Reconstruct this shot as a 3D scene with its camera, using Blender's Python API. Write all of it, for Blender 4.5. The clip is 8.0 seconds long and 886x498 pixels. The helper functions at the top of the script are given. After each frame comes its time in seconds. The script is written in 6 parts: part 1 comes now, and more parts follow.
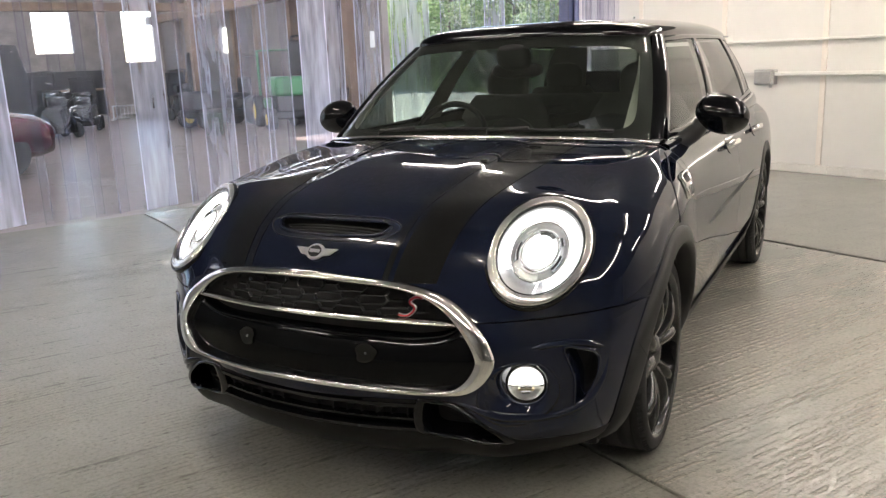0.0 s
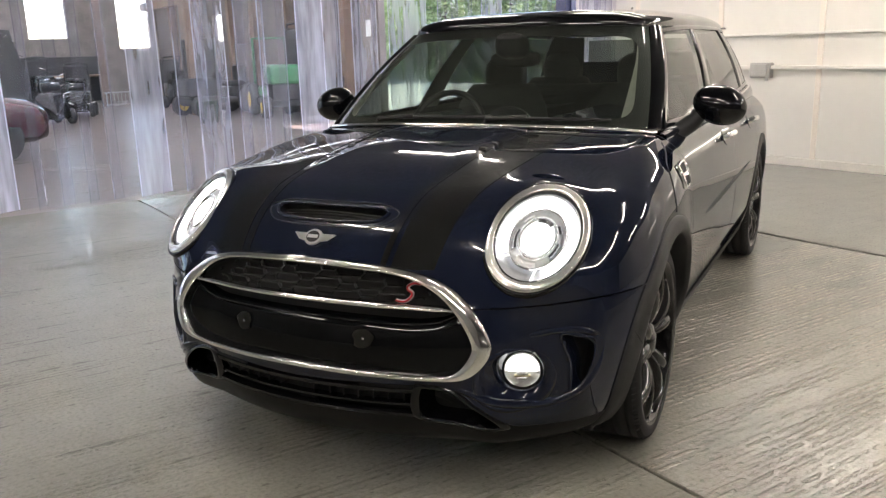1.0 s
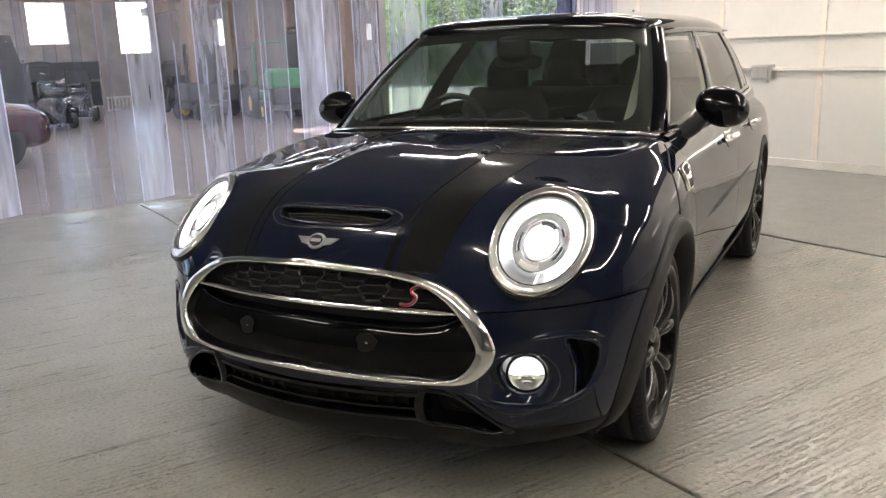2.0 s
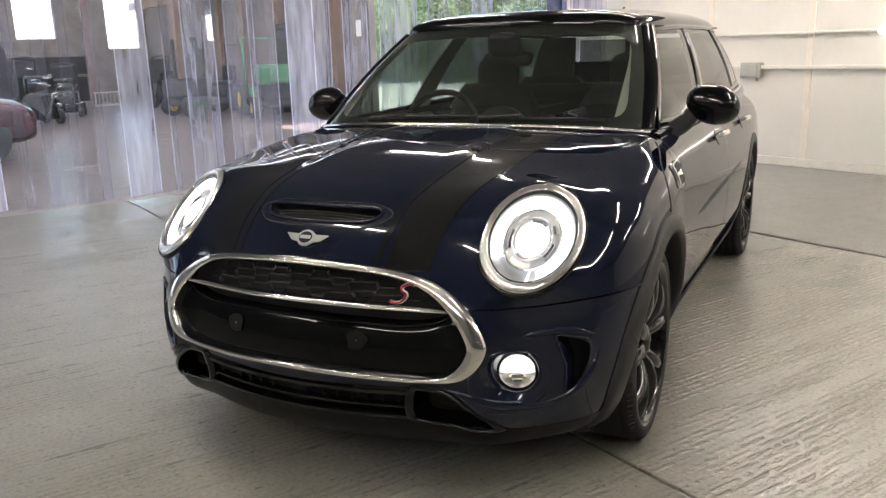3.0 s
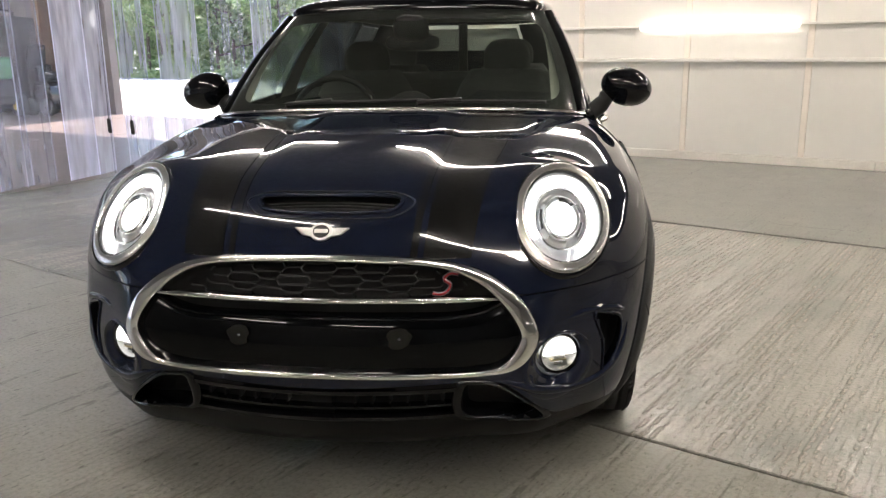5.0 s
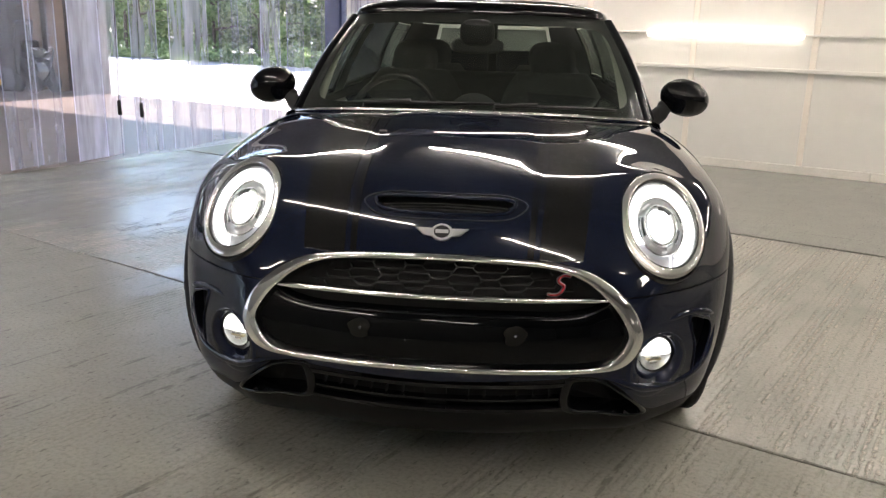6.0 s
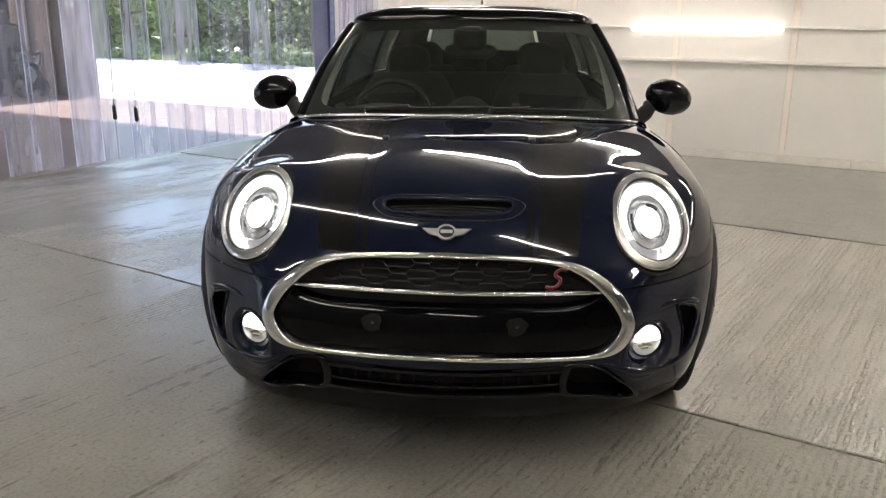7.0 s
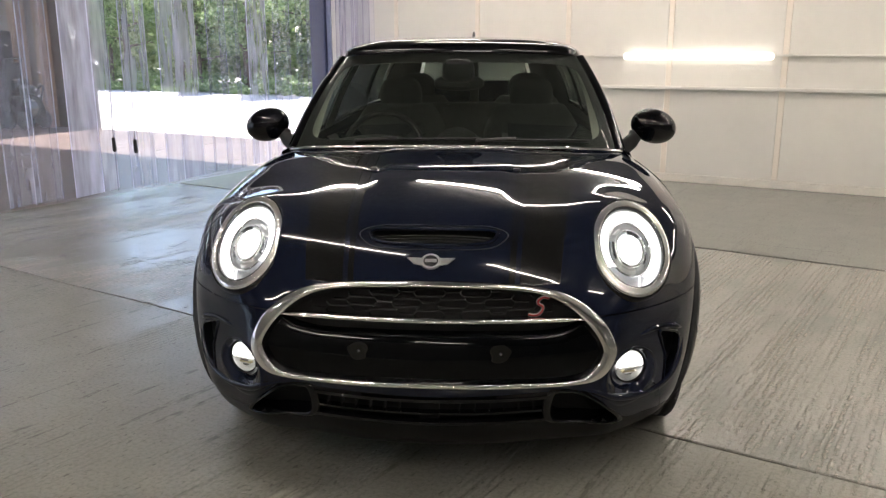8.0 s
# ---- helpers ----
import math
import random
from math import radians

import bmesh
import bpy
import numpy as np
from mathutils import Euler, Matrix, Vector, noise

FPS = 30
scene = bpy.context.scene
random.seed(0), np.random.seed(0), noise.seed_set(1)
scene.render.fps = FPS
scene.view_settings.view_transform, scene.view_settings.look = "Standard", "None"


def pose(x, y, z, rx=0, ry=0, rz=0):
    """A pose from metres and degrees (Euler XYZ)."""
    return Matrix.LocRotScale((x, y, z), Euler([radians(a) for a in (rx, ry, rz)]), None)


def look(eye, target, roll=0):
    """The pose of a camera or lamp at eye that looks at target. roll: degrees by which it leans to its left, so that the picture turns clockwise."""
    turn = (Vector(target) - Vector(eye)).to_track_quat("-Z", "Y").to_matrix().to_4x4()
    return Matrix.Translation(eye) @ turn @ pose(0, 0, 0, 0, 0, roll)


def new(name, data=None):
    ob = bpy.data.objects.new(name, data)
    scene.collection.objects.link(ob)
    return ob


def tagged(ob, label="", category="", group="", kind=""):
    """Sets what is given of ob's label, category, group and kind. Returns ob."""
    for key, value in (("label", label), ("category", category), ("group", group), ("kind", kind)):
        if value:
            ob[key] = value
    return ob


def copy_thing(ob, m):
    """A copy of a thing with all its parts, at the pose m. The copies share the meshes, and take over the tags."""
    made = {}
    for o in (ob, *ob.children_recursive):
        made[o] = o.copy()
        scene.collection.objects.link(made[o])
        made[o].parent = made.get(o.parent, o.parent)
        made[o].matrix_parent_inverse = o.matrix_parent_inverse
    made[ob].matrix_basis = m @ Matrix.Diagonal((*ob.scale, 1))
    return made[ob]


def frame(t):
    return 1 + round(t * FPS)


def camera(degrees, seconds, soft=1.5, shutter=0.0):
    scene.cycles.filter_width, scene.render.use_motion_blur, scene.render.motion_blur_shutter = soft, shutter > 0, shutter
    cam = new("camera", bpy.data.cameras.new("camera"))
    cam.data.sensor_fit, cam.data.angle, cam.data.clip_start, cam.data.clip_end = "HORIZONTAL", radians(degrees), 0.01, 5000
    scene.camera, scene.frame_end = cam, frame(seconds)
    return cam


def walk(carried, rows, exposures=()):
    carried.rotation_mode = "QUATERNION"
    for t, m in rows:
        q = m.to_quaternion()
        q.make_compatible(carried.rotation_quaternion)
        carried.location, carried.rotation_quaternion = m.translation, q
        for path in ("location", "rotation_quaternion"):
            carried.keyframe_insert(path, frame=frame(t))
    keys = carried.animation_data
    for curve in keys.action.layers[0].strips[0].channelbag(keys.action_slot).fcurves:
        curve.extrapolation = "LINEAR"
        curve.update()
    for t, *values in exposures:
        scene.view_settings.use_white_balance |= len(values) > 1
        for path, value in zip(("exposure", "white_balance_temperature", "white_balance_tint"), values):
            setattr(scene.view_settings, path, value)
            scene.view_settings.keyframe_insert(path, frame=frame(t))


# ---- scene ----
cam = camera(57.2, 8.0, 1.3, 0.2)
PATH = [
    (0.0, 1.38, -2.449, 1.272, 76.911, 2.369, 27.46),
    (0.5, 1.383, -2.46, 1.267, 76.525, 1.81, 27.147),
    (1.0, 1.373, -2.463, 1.262, 76.265, 1.71, 27.145),
    (1.5, 1.37, -2.465, 1.262, 76.489, 1.952, 27.248),
    (3.0, 1.356, -2.451, 1.259, 76.254, 1.7, 26.463),
    (3.5, 1.331, -2.464, 1.249, 76.504, 1.512, 22.862),
    (4.0, 1.169, -2.495, 1.222, 76.502, 1.151, 17.658),
    (4.2, 1.057, -2.503, 1.213, 76.374, 1.582, 14.835),
    (5.3, 0.411, -2.62, 1.228, 75.51, -0.079, 5.746),
    (5.5, 0.337, -2.654, 1.239, 75.417, -1.042, 5.581),
    (6.0, 0.18, -2.714, 1.271, 75.01, -1.498, 5.221),
    (6.5, 0.104, -2.813, 1.307, 74.346, -0.691, 3.868),
    (7.0, 0.147, -2.874, 1.328, 74.572, -0.404, 4.104),
    (7.5, 0.189, -2.91, 1.343, 75.682, -0.122, 4.401),
    (8.0, 0.201, -2.918, 1.347, 76.476, 0.102, 4.1),
]
EXPOSE = [(0.0, 2.68), (3.5, 2.66), (5.5, 2.54), (7.0, 2.42), (8.0, 2.28)]
walk(cam, [(t, pose(x, y, z, rx, ry, rz)) for t, x, y, z, rx, ry, rz in PATH], EXPOSE)

# ---- light ----
# The room is turned against the car: a runs along the white wall, b along the strip curtain.
TH = -25.8
ROOM = pose(0, 0, 0, 0, 0, TH)
WALL_B, CURT_A, FAR_A, BACK_B, EAST_A, CEIL = 6.28, -5.32, -25.0, -5.2, 8.4, 2.85

world = bpy.data.worlds.new("sky")
scene.world = world
world.use_nodes = True
wn = world.node_tree
sky = wn.nodes.new("ShaderNodeTexSky")
sky.sky_type = "NISHITA"
sky.sun_disc = False
sky.sun_elevation = radians(54)
wn.links.new(sky.outputs[0], wn.nodes["Background"].inputs[0])
wn.nodes["Background"].inputs[1].default_value = 0.15

sun = new("sun", bpy.data.lights.new("sun", "SUN"))
sun.data.energy, sun.data.angle, sun.data.color = 5.0, radians(0.5), (1.0, 0.95, 0.88)
sun_way = ROOM.to_3x3() @ Vector((0.10, -0.68, -0.95))
sun.matrix_world = look((0, 0, 30), Vector((0, 0, 30)) + sun_way)
sky.sun_rotation = math.atan2(-sun_way.x, -sun_way.y)


# ---- materials ----
def material(name):
    m = bpy.data.materials.new(name)
    m.use_nodes = True
    nt = m.node_tree
    return m, nt, nt.nodes["Principled BSDF"]


def tex(nt, kind, **inputs):
    n = nt.nodes.new("ShaderNodeTex" + kind)
    for k, v in inputs.items():
        n.inputs[k.replace("_", " ")].default_value = v
    return n


def coords(nt, scale=(1, 1, 1), rot=(0, 0, 0), kind="Object"):
    tc, mp = nt.nodes.new("ShaderNodeTexCoord"), nt.nodes.new("ShaderNodeMapping")
    mp.inputs["Scale"].default_value = scale
    mp.inputs["Rotation"].default_value = rot
    nt.links.new(tc.outputs[kind], mp.inputs[0])
    return mp.outputs[0]


def ramp(nt, fac, stops):
    r = nt.nodes.new("ShaderNodeValToRGB")
    els = r.color_ramp.elements
    while len(els) < len(stops):
        els.new(0.5)
    for e, (p, c) in zip(els, stops):
        e.position, e.color = p, (c, c, c, 1) if isinstance(c, (int, float)) else (*c, 1)
    nt.links.new(fac, r.inputs[0])
    return r.outputs[0]


def bump(nt, bsdf, height, strength=0.2, distance=0.01):
    b = nt.nodes.new("ShaderNodeBump")
    b.inputs["Strength"].default_value, b.inputs["Distance"].default_value = strength, distance
    nt.links.new(height, b.inputs["Height"])
    nt.links.new(b.outputs[0], bsdf.inputs["Normal"])
    return b


def mixrgb(nt, fac, a, b, mode="MIX"):
    m = nt.nodes.new("ShaderNodeMix")
    m.data_type, m.blend_type = "RGBA", mode
    for sock, v in ((m.inputs["Factor"], fac), (m.inputs["A"], a), (m.inputs["B"], b)):
        if isinstance(v, bpy.types.NodeSocket):
            nt.links.new(v, sock)
        else:
            sock.default_value = v if isinstance(v, (int, float)) else (*v, 1)
    return m.outputs["Result"]


def plain(name, col, rough=0.5, metal=0.0, var=0.25, scale=18.0, coat=0.0, bumpy=0.0, spec=0.5):
    """A surface with some grain: colour and roughness vary at two scales."""
    m, nt, b = material(name)
    v = coords(nt)
    n1, n2 = tex(nt, "Noise", Scale=scale, Detail=6.0), tex(nt, "Noise", Scale=scale * 9, Detail=3.0)
    for n in (n1, n2):
        nt.links.new(v, n.inputs["Vector"])
    f = mixrgb(nt, 0.4, n1.outputs[0], n2.outputs[0])
    lo, hi = [c * (1 - var) for c in col], [min(1, c * (1 + var)) for c in col]
    nt.links.new(ramp(nt, f, [(0.3, lo), (0.7, hi)]), b.inputs["Base Color"])
    nt.links.new(ramp(nt, f, [(0.3, max(0, rough * (1 - 0.4 * var))), (0.7, min(1, rough * (1 + 0.4 * var)))]), b.inputs["Roughness"])
    b.inputs["Metallic"].default_value = metal
    b.inputs["Coat Weight"].default_value = coat
    b.inputs["Coat Roughness"].default_value = 0.02
    b.inputs["Specular IOR Level"].default_value = spec
    if bumpy:
        bump(nt, b, n2.outputs[0], bumpy, 0.003)
    return m


def glow(name, col, strength):
    m, nt, b = material(name)
    b.inputs["Base Color"].default_value = (*col, 1)
    b.inputs["Emission Color"].default_value = (*col, 1)
    b.inputs["Emission Strength"].default_value = strength
    return m


def clear(name, tint, rough=0.0, ior=1.45, haze=0.0, per_strip=True, veil_col=(0.80, 0.80, 0.94)):
    """A thin pane: straight-through light, tinted, under a Fresnel gloss."""
    m, nt, b = material(name)
    nt.nodes.remove(b)
    out = nt.nodes["Material Output"]
    tr, gl, mx, lw, pw, ad = (nt.nodes.new("ShaderNode" + k) for k in ("BsdfTransparent", "BsdfGlossy", "MixShader", "LayerWeight", "Math", "Math"))
    tr.inputs[0].default_value = (*tint, 1)
    gl.inputs["Roughness"].default_value = rough
    lw.inputs[0].default_value = 0.5
    pw.operation, ad.operation = "POWER", "MULTIPLY_ADD"
    pw.inputs[1].default_value = 5.0
    f0 = ((ior - 1) / (ior + 1)) ** 2
    ad.inputs[1].default_value, ad.inputs[2].default_value = 1 - f0, f0
    nt.links.new(lw.outputs["Facing"], pw.inputs[0])
    nt.links.new(pw.outputs[0], ad.inputs[0])
    nt.links.new(ad.outputs[0], mx.inputs[0])
    nt.links.new(tr.outputs[0], mx.inputs[1])
    nt.links.new(gl.outputs[0], mx.inputs[2])
    last = mx.outputs[0]
    if haze:
        df, tl, m1, m2 = (nt.nodes.new("ShaderNode" + k) for k in ("BsdfDiffuse", "BsdfTranslucent", "MixShader", "MixShader"))
        df.inputs[0].default_value = tl.inputs[0].default_value = (*veil_col, 1)
        nt.links.new(df.outputs[0], m1.inputs[1])
        nt.links.new(tl.outputs[0], m1.inputs[2])
        m1.inputs[0].default_value = 0.72
        n = tex(nt, "Noise", Scale=5.0, Detail=5.0)
        nt.links.new(coords(nt, (4, 4, 0.5)), n.inputs["Vector"])
        own = nt.nodes.new("ShaderNodeObjectInfo")
        haze_mask = ramp(nt, n.outputs[0], [(0.25, 0.4), (0.75, 1.0)])
        # Besides scuffs, haze is painted in towards the feet to spread the sunlight's edge.
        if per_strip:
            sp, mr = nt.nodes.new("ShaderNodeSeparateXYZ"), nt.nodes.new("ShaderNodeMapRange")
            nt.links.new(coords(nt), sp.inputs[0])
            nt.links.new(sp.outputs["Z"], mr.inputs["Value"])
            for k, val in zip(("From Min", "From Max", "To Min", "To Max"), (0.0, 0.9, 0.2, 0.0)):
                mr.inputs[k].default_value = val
            haze_mask = mixrgb(nt, 1.0, haze_mask, mr.outputs[0], "ADD")
        veil = mixrgb(nt, 1.0, haze_mask, ramp(nt, own.outputs["Random"], [(0.0, haze * 0.3), (0.5, haze * 0.7), (0.75, haze * 1.8), (1.0, haze * 3.4)] if per_strip else [(0.0, haze), (1.0, haze)]), "MULTIPLY")
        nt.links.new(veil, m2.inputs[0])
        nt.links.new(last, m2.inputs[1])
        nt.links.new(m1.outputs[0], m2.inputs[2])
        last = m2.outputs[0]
    nt.links.new(last, out.inputs[0])
    return m


def paint(name, col):
    """Car paint: dark base with fine flake under a clear coat."""
    m, nt, b = material(name)
    n = tex(nt, "Noise", Scale=900.0, Detail=1.0)
    n2 = tex(nt, "Noise", Scale=3.0, Detail=4.0)
    v = coords(nt)
    nt.links.new(v, n.inputs["Vector"])
    nt.links.new(v, n2.inputs["Vector"])
    f = mixrgb(nt, 0.3, n.outputs[0], n2.outputs[0])
    nt.links.new(ramp(nt, f, [(0.3, [c * 0.8 for c in col]), (0.7, [c * 1.2 for c in col])]), b.inputs["Base Color"])
    b.inputs["Roughness"].default_value = 0.5
    b.inputs["Specular IOR Level"].default_value = 0.0
    b.inputs["Coat Weight"].default_value = 1.0
    b.inputs["Coat Roughness"].default_value = 0.008
    return m


def floor_material(name, base, dark, gloss, ridge_turn, relief=0.6, worn=0.0, shift=0.0, drag=0.45, lit_tone=None):
    """Painted concrete: tamped ridges in one direction, in patches, dark streaks along them, worn tops lightened for
    lamp reflections, and grit.
    """
    m, nt, b = material(name)
    v = coords(nt)
    along = coords(nt, (1, 1, 1), (0, 0, -radians(ridge_turn)))

    def squeezed(sx, sy):
        mp = nt.nodes.new("ShaderNodeMapping")
        mp.inputs["Scale"].default_value = (sx, sy, 1)
        nt.links.new(along, mp.inputs[0])
        return mp.outputs[0]

    def noise(vec, scale, detail=5.0, rough=0.5):
        n = tex(nt, "Noise", Scale=scale, Detail=detail, Roughness=rough)
        nt.links.new(vec, n.inputs["Vector"])
        return n.outputs[0]
    wv = tex(nt, "Wave", Scale=10.6, Distortion=1.4, Detail=4.0, Detail_Scale=2.2, Detail_Roughness=0.6)
    wv.bands_direction = "Y"
    nt.links.new(squeezed(0.30, 1.0), wv.inputs["Vector"])
    big, mid, fine = noise(v, 0.75, 4.0), noise(v, 6.0, 8.0, 0.6), noise(v, 70.0, 5.0, 0.65)
    grit, beads = noise(v, 45.0, 4.0, 0.6), noise(squeezed(0.6, 1.0), 34.0, 4.0, 0.65)
    # The ridges stand out more the farther one goes from the curtain.
    parts, reach = nt.nodes.new("ShaderNodeSeparateXYZ"), nt.nodes.new("ShaderNodeMapRange")
    nt.links.new(v, parts.inputs[0])
    nt.links.new(parts.outputs["X"], reach.inputs["Value"])
    for k, val in zip(("From Min", "From Max", "To Min", "To Max"), (-1.6, 0.6, shift - 0.02, 0.06 + shift)):
        reach.inputs[k].default_value = val
    patch = mixrgb(nt, 0.5, big, noise(squeezed(0.55, 1.3), 1.7, 4.0, 0.6))
    where = ramp(nt, mixrgb(nt, 1.0, patch, reach.outputs[0], "ADD"), [(0.46, 0.03), (0.56, 1.0)])
    band = ramp(nt, noise(squeezed(0.12, 1.6), 5.0, 5.0, 0.6), [(0.42, 0.10), (0.56, 1.0)])
    lines = mixrgb(nt, 1.0, ramp(nt, wv.outputs[0], [(0.2, 0.0), (0.9, 1.0)]), ramp(nt, beads, [(0.42, 0.0), (0.56, 1.0)]), "MULTIPLY")
    ridges = mixrgb(nt, 1.0, mixrgb(nt, 1.0, lines, band, "MULTIPLY"), where, "MULTIPLY")
    lay = mixrgb(nt, 0.35, big, mid)
    c = ramp(nt, lay, [(0.36, dark), (0.62, base)])
    # A paler warm tone imitates the wall lamps' reflection away from the curtain.
    if lit_tone:
        c = mixrgb(nt, ramp(nt, mixrgb(nt, 1.0, patch, reach.outputs[0], "ADD"), [(0.50, 0.0), (0.60, 1.0)]), c, lit_tone)
    # Dark broken streaks where the brush has dragged, and pits.
    streak = mixrgb(nt, 1.0, ramp(nt, noise(squeezed(0.10, 1.6), 13.0, 4.0, 0.55), [(0.35, 1.0), (0.40, 0.0)]), ramp(nt, noise(squeezed(0.6, 1.4), 26.0, 4.0, 0.6), [(0.44, 0.0), (0.56, 1.0)]), "MULTIPLY")
    c = mixrgb(nt, mixrgb(nt, 1.0, streak, (drag, drag, drag), "MULTIPLY"), c, [k * 0.42 for k in dark])
    c = mixrgb(nt, ramp(nt, noise(squeezed(0.6, 1.4), 40.0, 3.0), [(0.31, 0.6), (0.36, 0.0)]), c, [k * 0.4 for k in dark])
    c = mixrgb(nt, ramp(nt, noise(squeezed(0.7, 1.6), 52.0, 2.0), [(0.76, 0.0), (0.80, 0.3)]), c, [min(1, k * 1.6) for k in base])
    # Ridge tops are worn through to warm concrete, lightened to imitate lamp reflections.
    c = mixrgb(nt, ramp(nt, ridges, [(0.22, 0.0), (0.6, worn)]), c, (0.55, 0.49, 0.40))
    nt.links.new(mixrgb(nt, ramp(nt, fine, [(0.46, 0.0), (0.66, 0.55)]), c, [k * 0.7 for k in dark]), b.inputs["Base Color"])
    sheen = ramp(nt, mixrgb(nt, 0.5, mid, fine), [(0.36, gloss * 0.92), (0.66, gloss * 1.12)])
    nt.links.new(mixrgb(nt, ridges, sheen, [gloss * 0.65] * 3), b.inputs["Roughness"])
    b.inputs["Specular IOR Level"].default_value = 0.20 + 1.85 * worn
    tooth = mixrgb(nt, 1.0, mixrgb(nt, 0.5, grit, mid), ramp(nt, where, [(0.0, 0.6), (1.0, 1.0)]), "MULTIPLY")
    bump(nt, b, mixrgb(nt, 0.36, ridges, tooth), relief, 0.0095)
    return m


RIDGE = 86.0
M_NAVY = paint("navy_paint", (0.0086, 0.0122, 0.0268))
M_BLACK_GLOSS = paint("black_gloss", (0.0035, 0.004, 0.0052))
M_STRIPE = plain("stripe_film", (0.0065, 0.0066, 0.0066), 0.6, coat=0.95, var=0.15, spec=0.05)
M_PLASTIC = plain("black_plastic", (0.027, 0.027, 0.0275), 0.5, bumpy=0.15, spec=0.35)
M_DARK = plain("dark_plastic", (0.008, 0.008, 0.009), 0.6)
M_CHROME = plain("chrome", (0.92, 0.92, 0.91), 0.10, metal=1.0, var=0.03)
M_SATIN = plain("satin_chrome", (0.90, 0.90, 0.88), 0.24, metal=1.0, var=0.04)
M_SILVER = plain("silver", (0.78, 0.78, 0.78), 0.3, metal=1.0, var=0.06)
M_RUBBER = plain("rubber", (0.020, 0.020, 0.021), 0.75, bumpy=0.3)
M_RIM = plain("rim_black", (0.003, 0.003, 0.0035), 0.4, coat=1.0, spec=0.05)
M_FLOOR = floor_material("floor_paint", (0.362, 0.352, 0.304), (0.312, 0.305, 0.266), 0.215, RIDGE, 1.0, 0.0, -0.02, 0.6)
M_FLOOR_WORN_LIT = floor_material("floor_worn_lit", (0.310, 0.303, 0.262), (0.285, 0.279, 0.245), 0.21, RIDGE, 1.0, 0.6, 0.03, 0.2, (0.375, 0.355, 0.308))
M_FLOOR_SMOOTH = floor_material("floor_smooth", (0.300, 0.296, 0.264), (0.265, 0.263, 0.238), 0.22, RIDGE, 0.5, 0.0, -0.13, 0.2)
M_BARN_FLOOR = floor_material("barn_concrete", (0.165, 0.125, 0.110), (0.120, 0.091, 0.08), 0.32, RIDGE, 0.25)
M_WALL = plain("white_panel", (0.75, 0.72, 0.67), 0.42, var=0.025, scale=1.2, bumpy=0.03)
M_TUBE = glow("tube_light", (1.0, 0.91, 0.82), 18.5)
M_TUBE_WALL = glow("tube_light_dim", (1.0, 0.93, 0.84), 0.75)
# Car glass: the grey-green veil imitates reflections of dashboard and ceiling.
M_GLASS = clear("car_glass", (0.46, 0.52, 0.47), haze=0.075, per_strip=False, veil_col=(0.78, 0.84, 0.74))
M_PRIVACY = clear("privacy_glass", (0.24, 0.265, 0.25))
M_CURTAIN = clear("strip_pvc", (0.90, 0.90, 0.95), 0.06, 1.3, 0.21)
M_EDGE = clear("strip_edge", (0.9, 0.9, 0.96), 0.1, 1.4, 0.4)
M_PAD = plain("adhesive_pad", (0.0085, 0.0082, 0.0065), 0.75, var=0.8, scale=45, spec=0.3)
M_RED = plain("red_enamel", (0.45, 0.02, 0.025), 0.3, var=0.1)
M_LAMP = glow("lamp_white", (1.0, 0.98, 0.95), 0.6)
M_PROJ = glow("lamp_projector", (0.97, 0.99, 1.0), 0.5)
M_REFLECT = plain("reflector", (0.50, 0.51, 0.53), 0.45, metal=0.6, var=0.1, scale=40)
M_LENS = clear("lamp_lens", (0.95, 0.96, 0.97))
M_CLOTH = plain("seat_cloth", (0.085, 0.088, 0.084), 0.9, scale=60, bumpy=0.3)
M_TRIM = plain("pillar_trim", (0.42, 0.42, 0.38), 0.8, var=0.08, bumpy=0.1)
M_BLUE = plain("blue_paint", (0.028, 0.038, 0.11), 0.5)
M_STRIP = plain("cream_strip", (0.82, 0.75, 0.67), 0.5, var=0.05, scale=3.0)
M_SKIRT = plain("scuffed_skirting", (0.76, 0.72, 0.66), 0.5, var=0.10, scale=5.0, bumpy=0.05)
M_BLUE_PALE = plain("pale_blue_paint", (0.22, 0.25, 0.42), 0.5)
M_YARD = plain("yard_concrete", (0.44, 0.41, 0.38), 0.9, var=0.12, scale=1.2, bumpy=0.2)
M_BARK = plain("bark", (0.10, 0.075, 0.055), 0.9, var=0.4, scale=9.0, bumpy=0.5)
M_GREEN = plain("green_enamel", (0.02, 0.16, 0.05), 0.35, var=0.15)
M_YELLOW = plain("yellow_enamel", (0.65, 0.42, 0.03), 0.4, var=0.1)
M_MAROON = paint("maroon_paint", (0.065, 0.004, 0.014))
M_BIN = plain("bin_plastic", (0.015, 0.05, 0.03), 0.55)
M_GREY = plain("grey_plastic", (0.42, 0.41, 0.39), 0.5, var=0.1)


def leaf_material():
    m, nt, b = material("leaves")
    info = nt.nodes.new("ShaderNodeNewGeometry")
    c = ramp(nt, info.outputs["Random Per Island"], [(0.0, (0.10, 0.16, 0.05)), (0.5, (0.22, 0.31, 0.11)), (1.0, (0.38, 0.46, 0.22))])
    nt.links.new(c, b.inputs["Base Color"])
    b.inputs["Roughness"].default_value = 0.55
    tl, mx = nt.nodes.new("ShaderNodeBsdfTranslucent"), nt.nodes.new("ShaderNodeMixShader")
    nt.links.new(c, tl.inputs[0])
    mx.inputs[0].default_value = 0.5
    nt.links.new(b.outputs[0], mx.inputs[1])
    nt.links.new(tl.outputs[0], mx.inputs[2])
    nt.links.new(mx.outputs[0], nt.nodes["Material Output"].inputs[0])
    return m


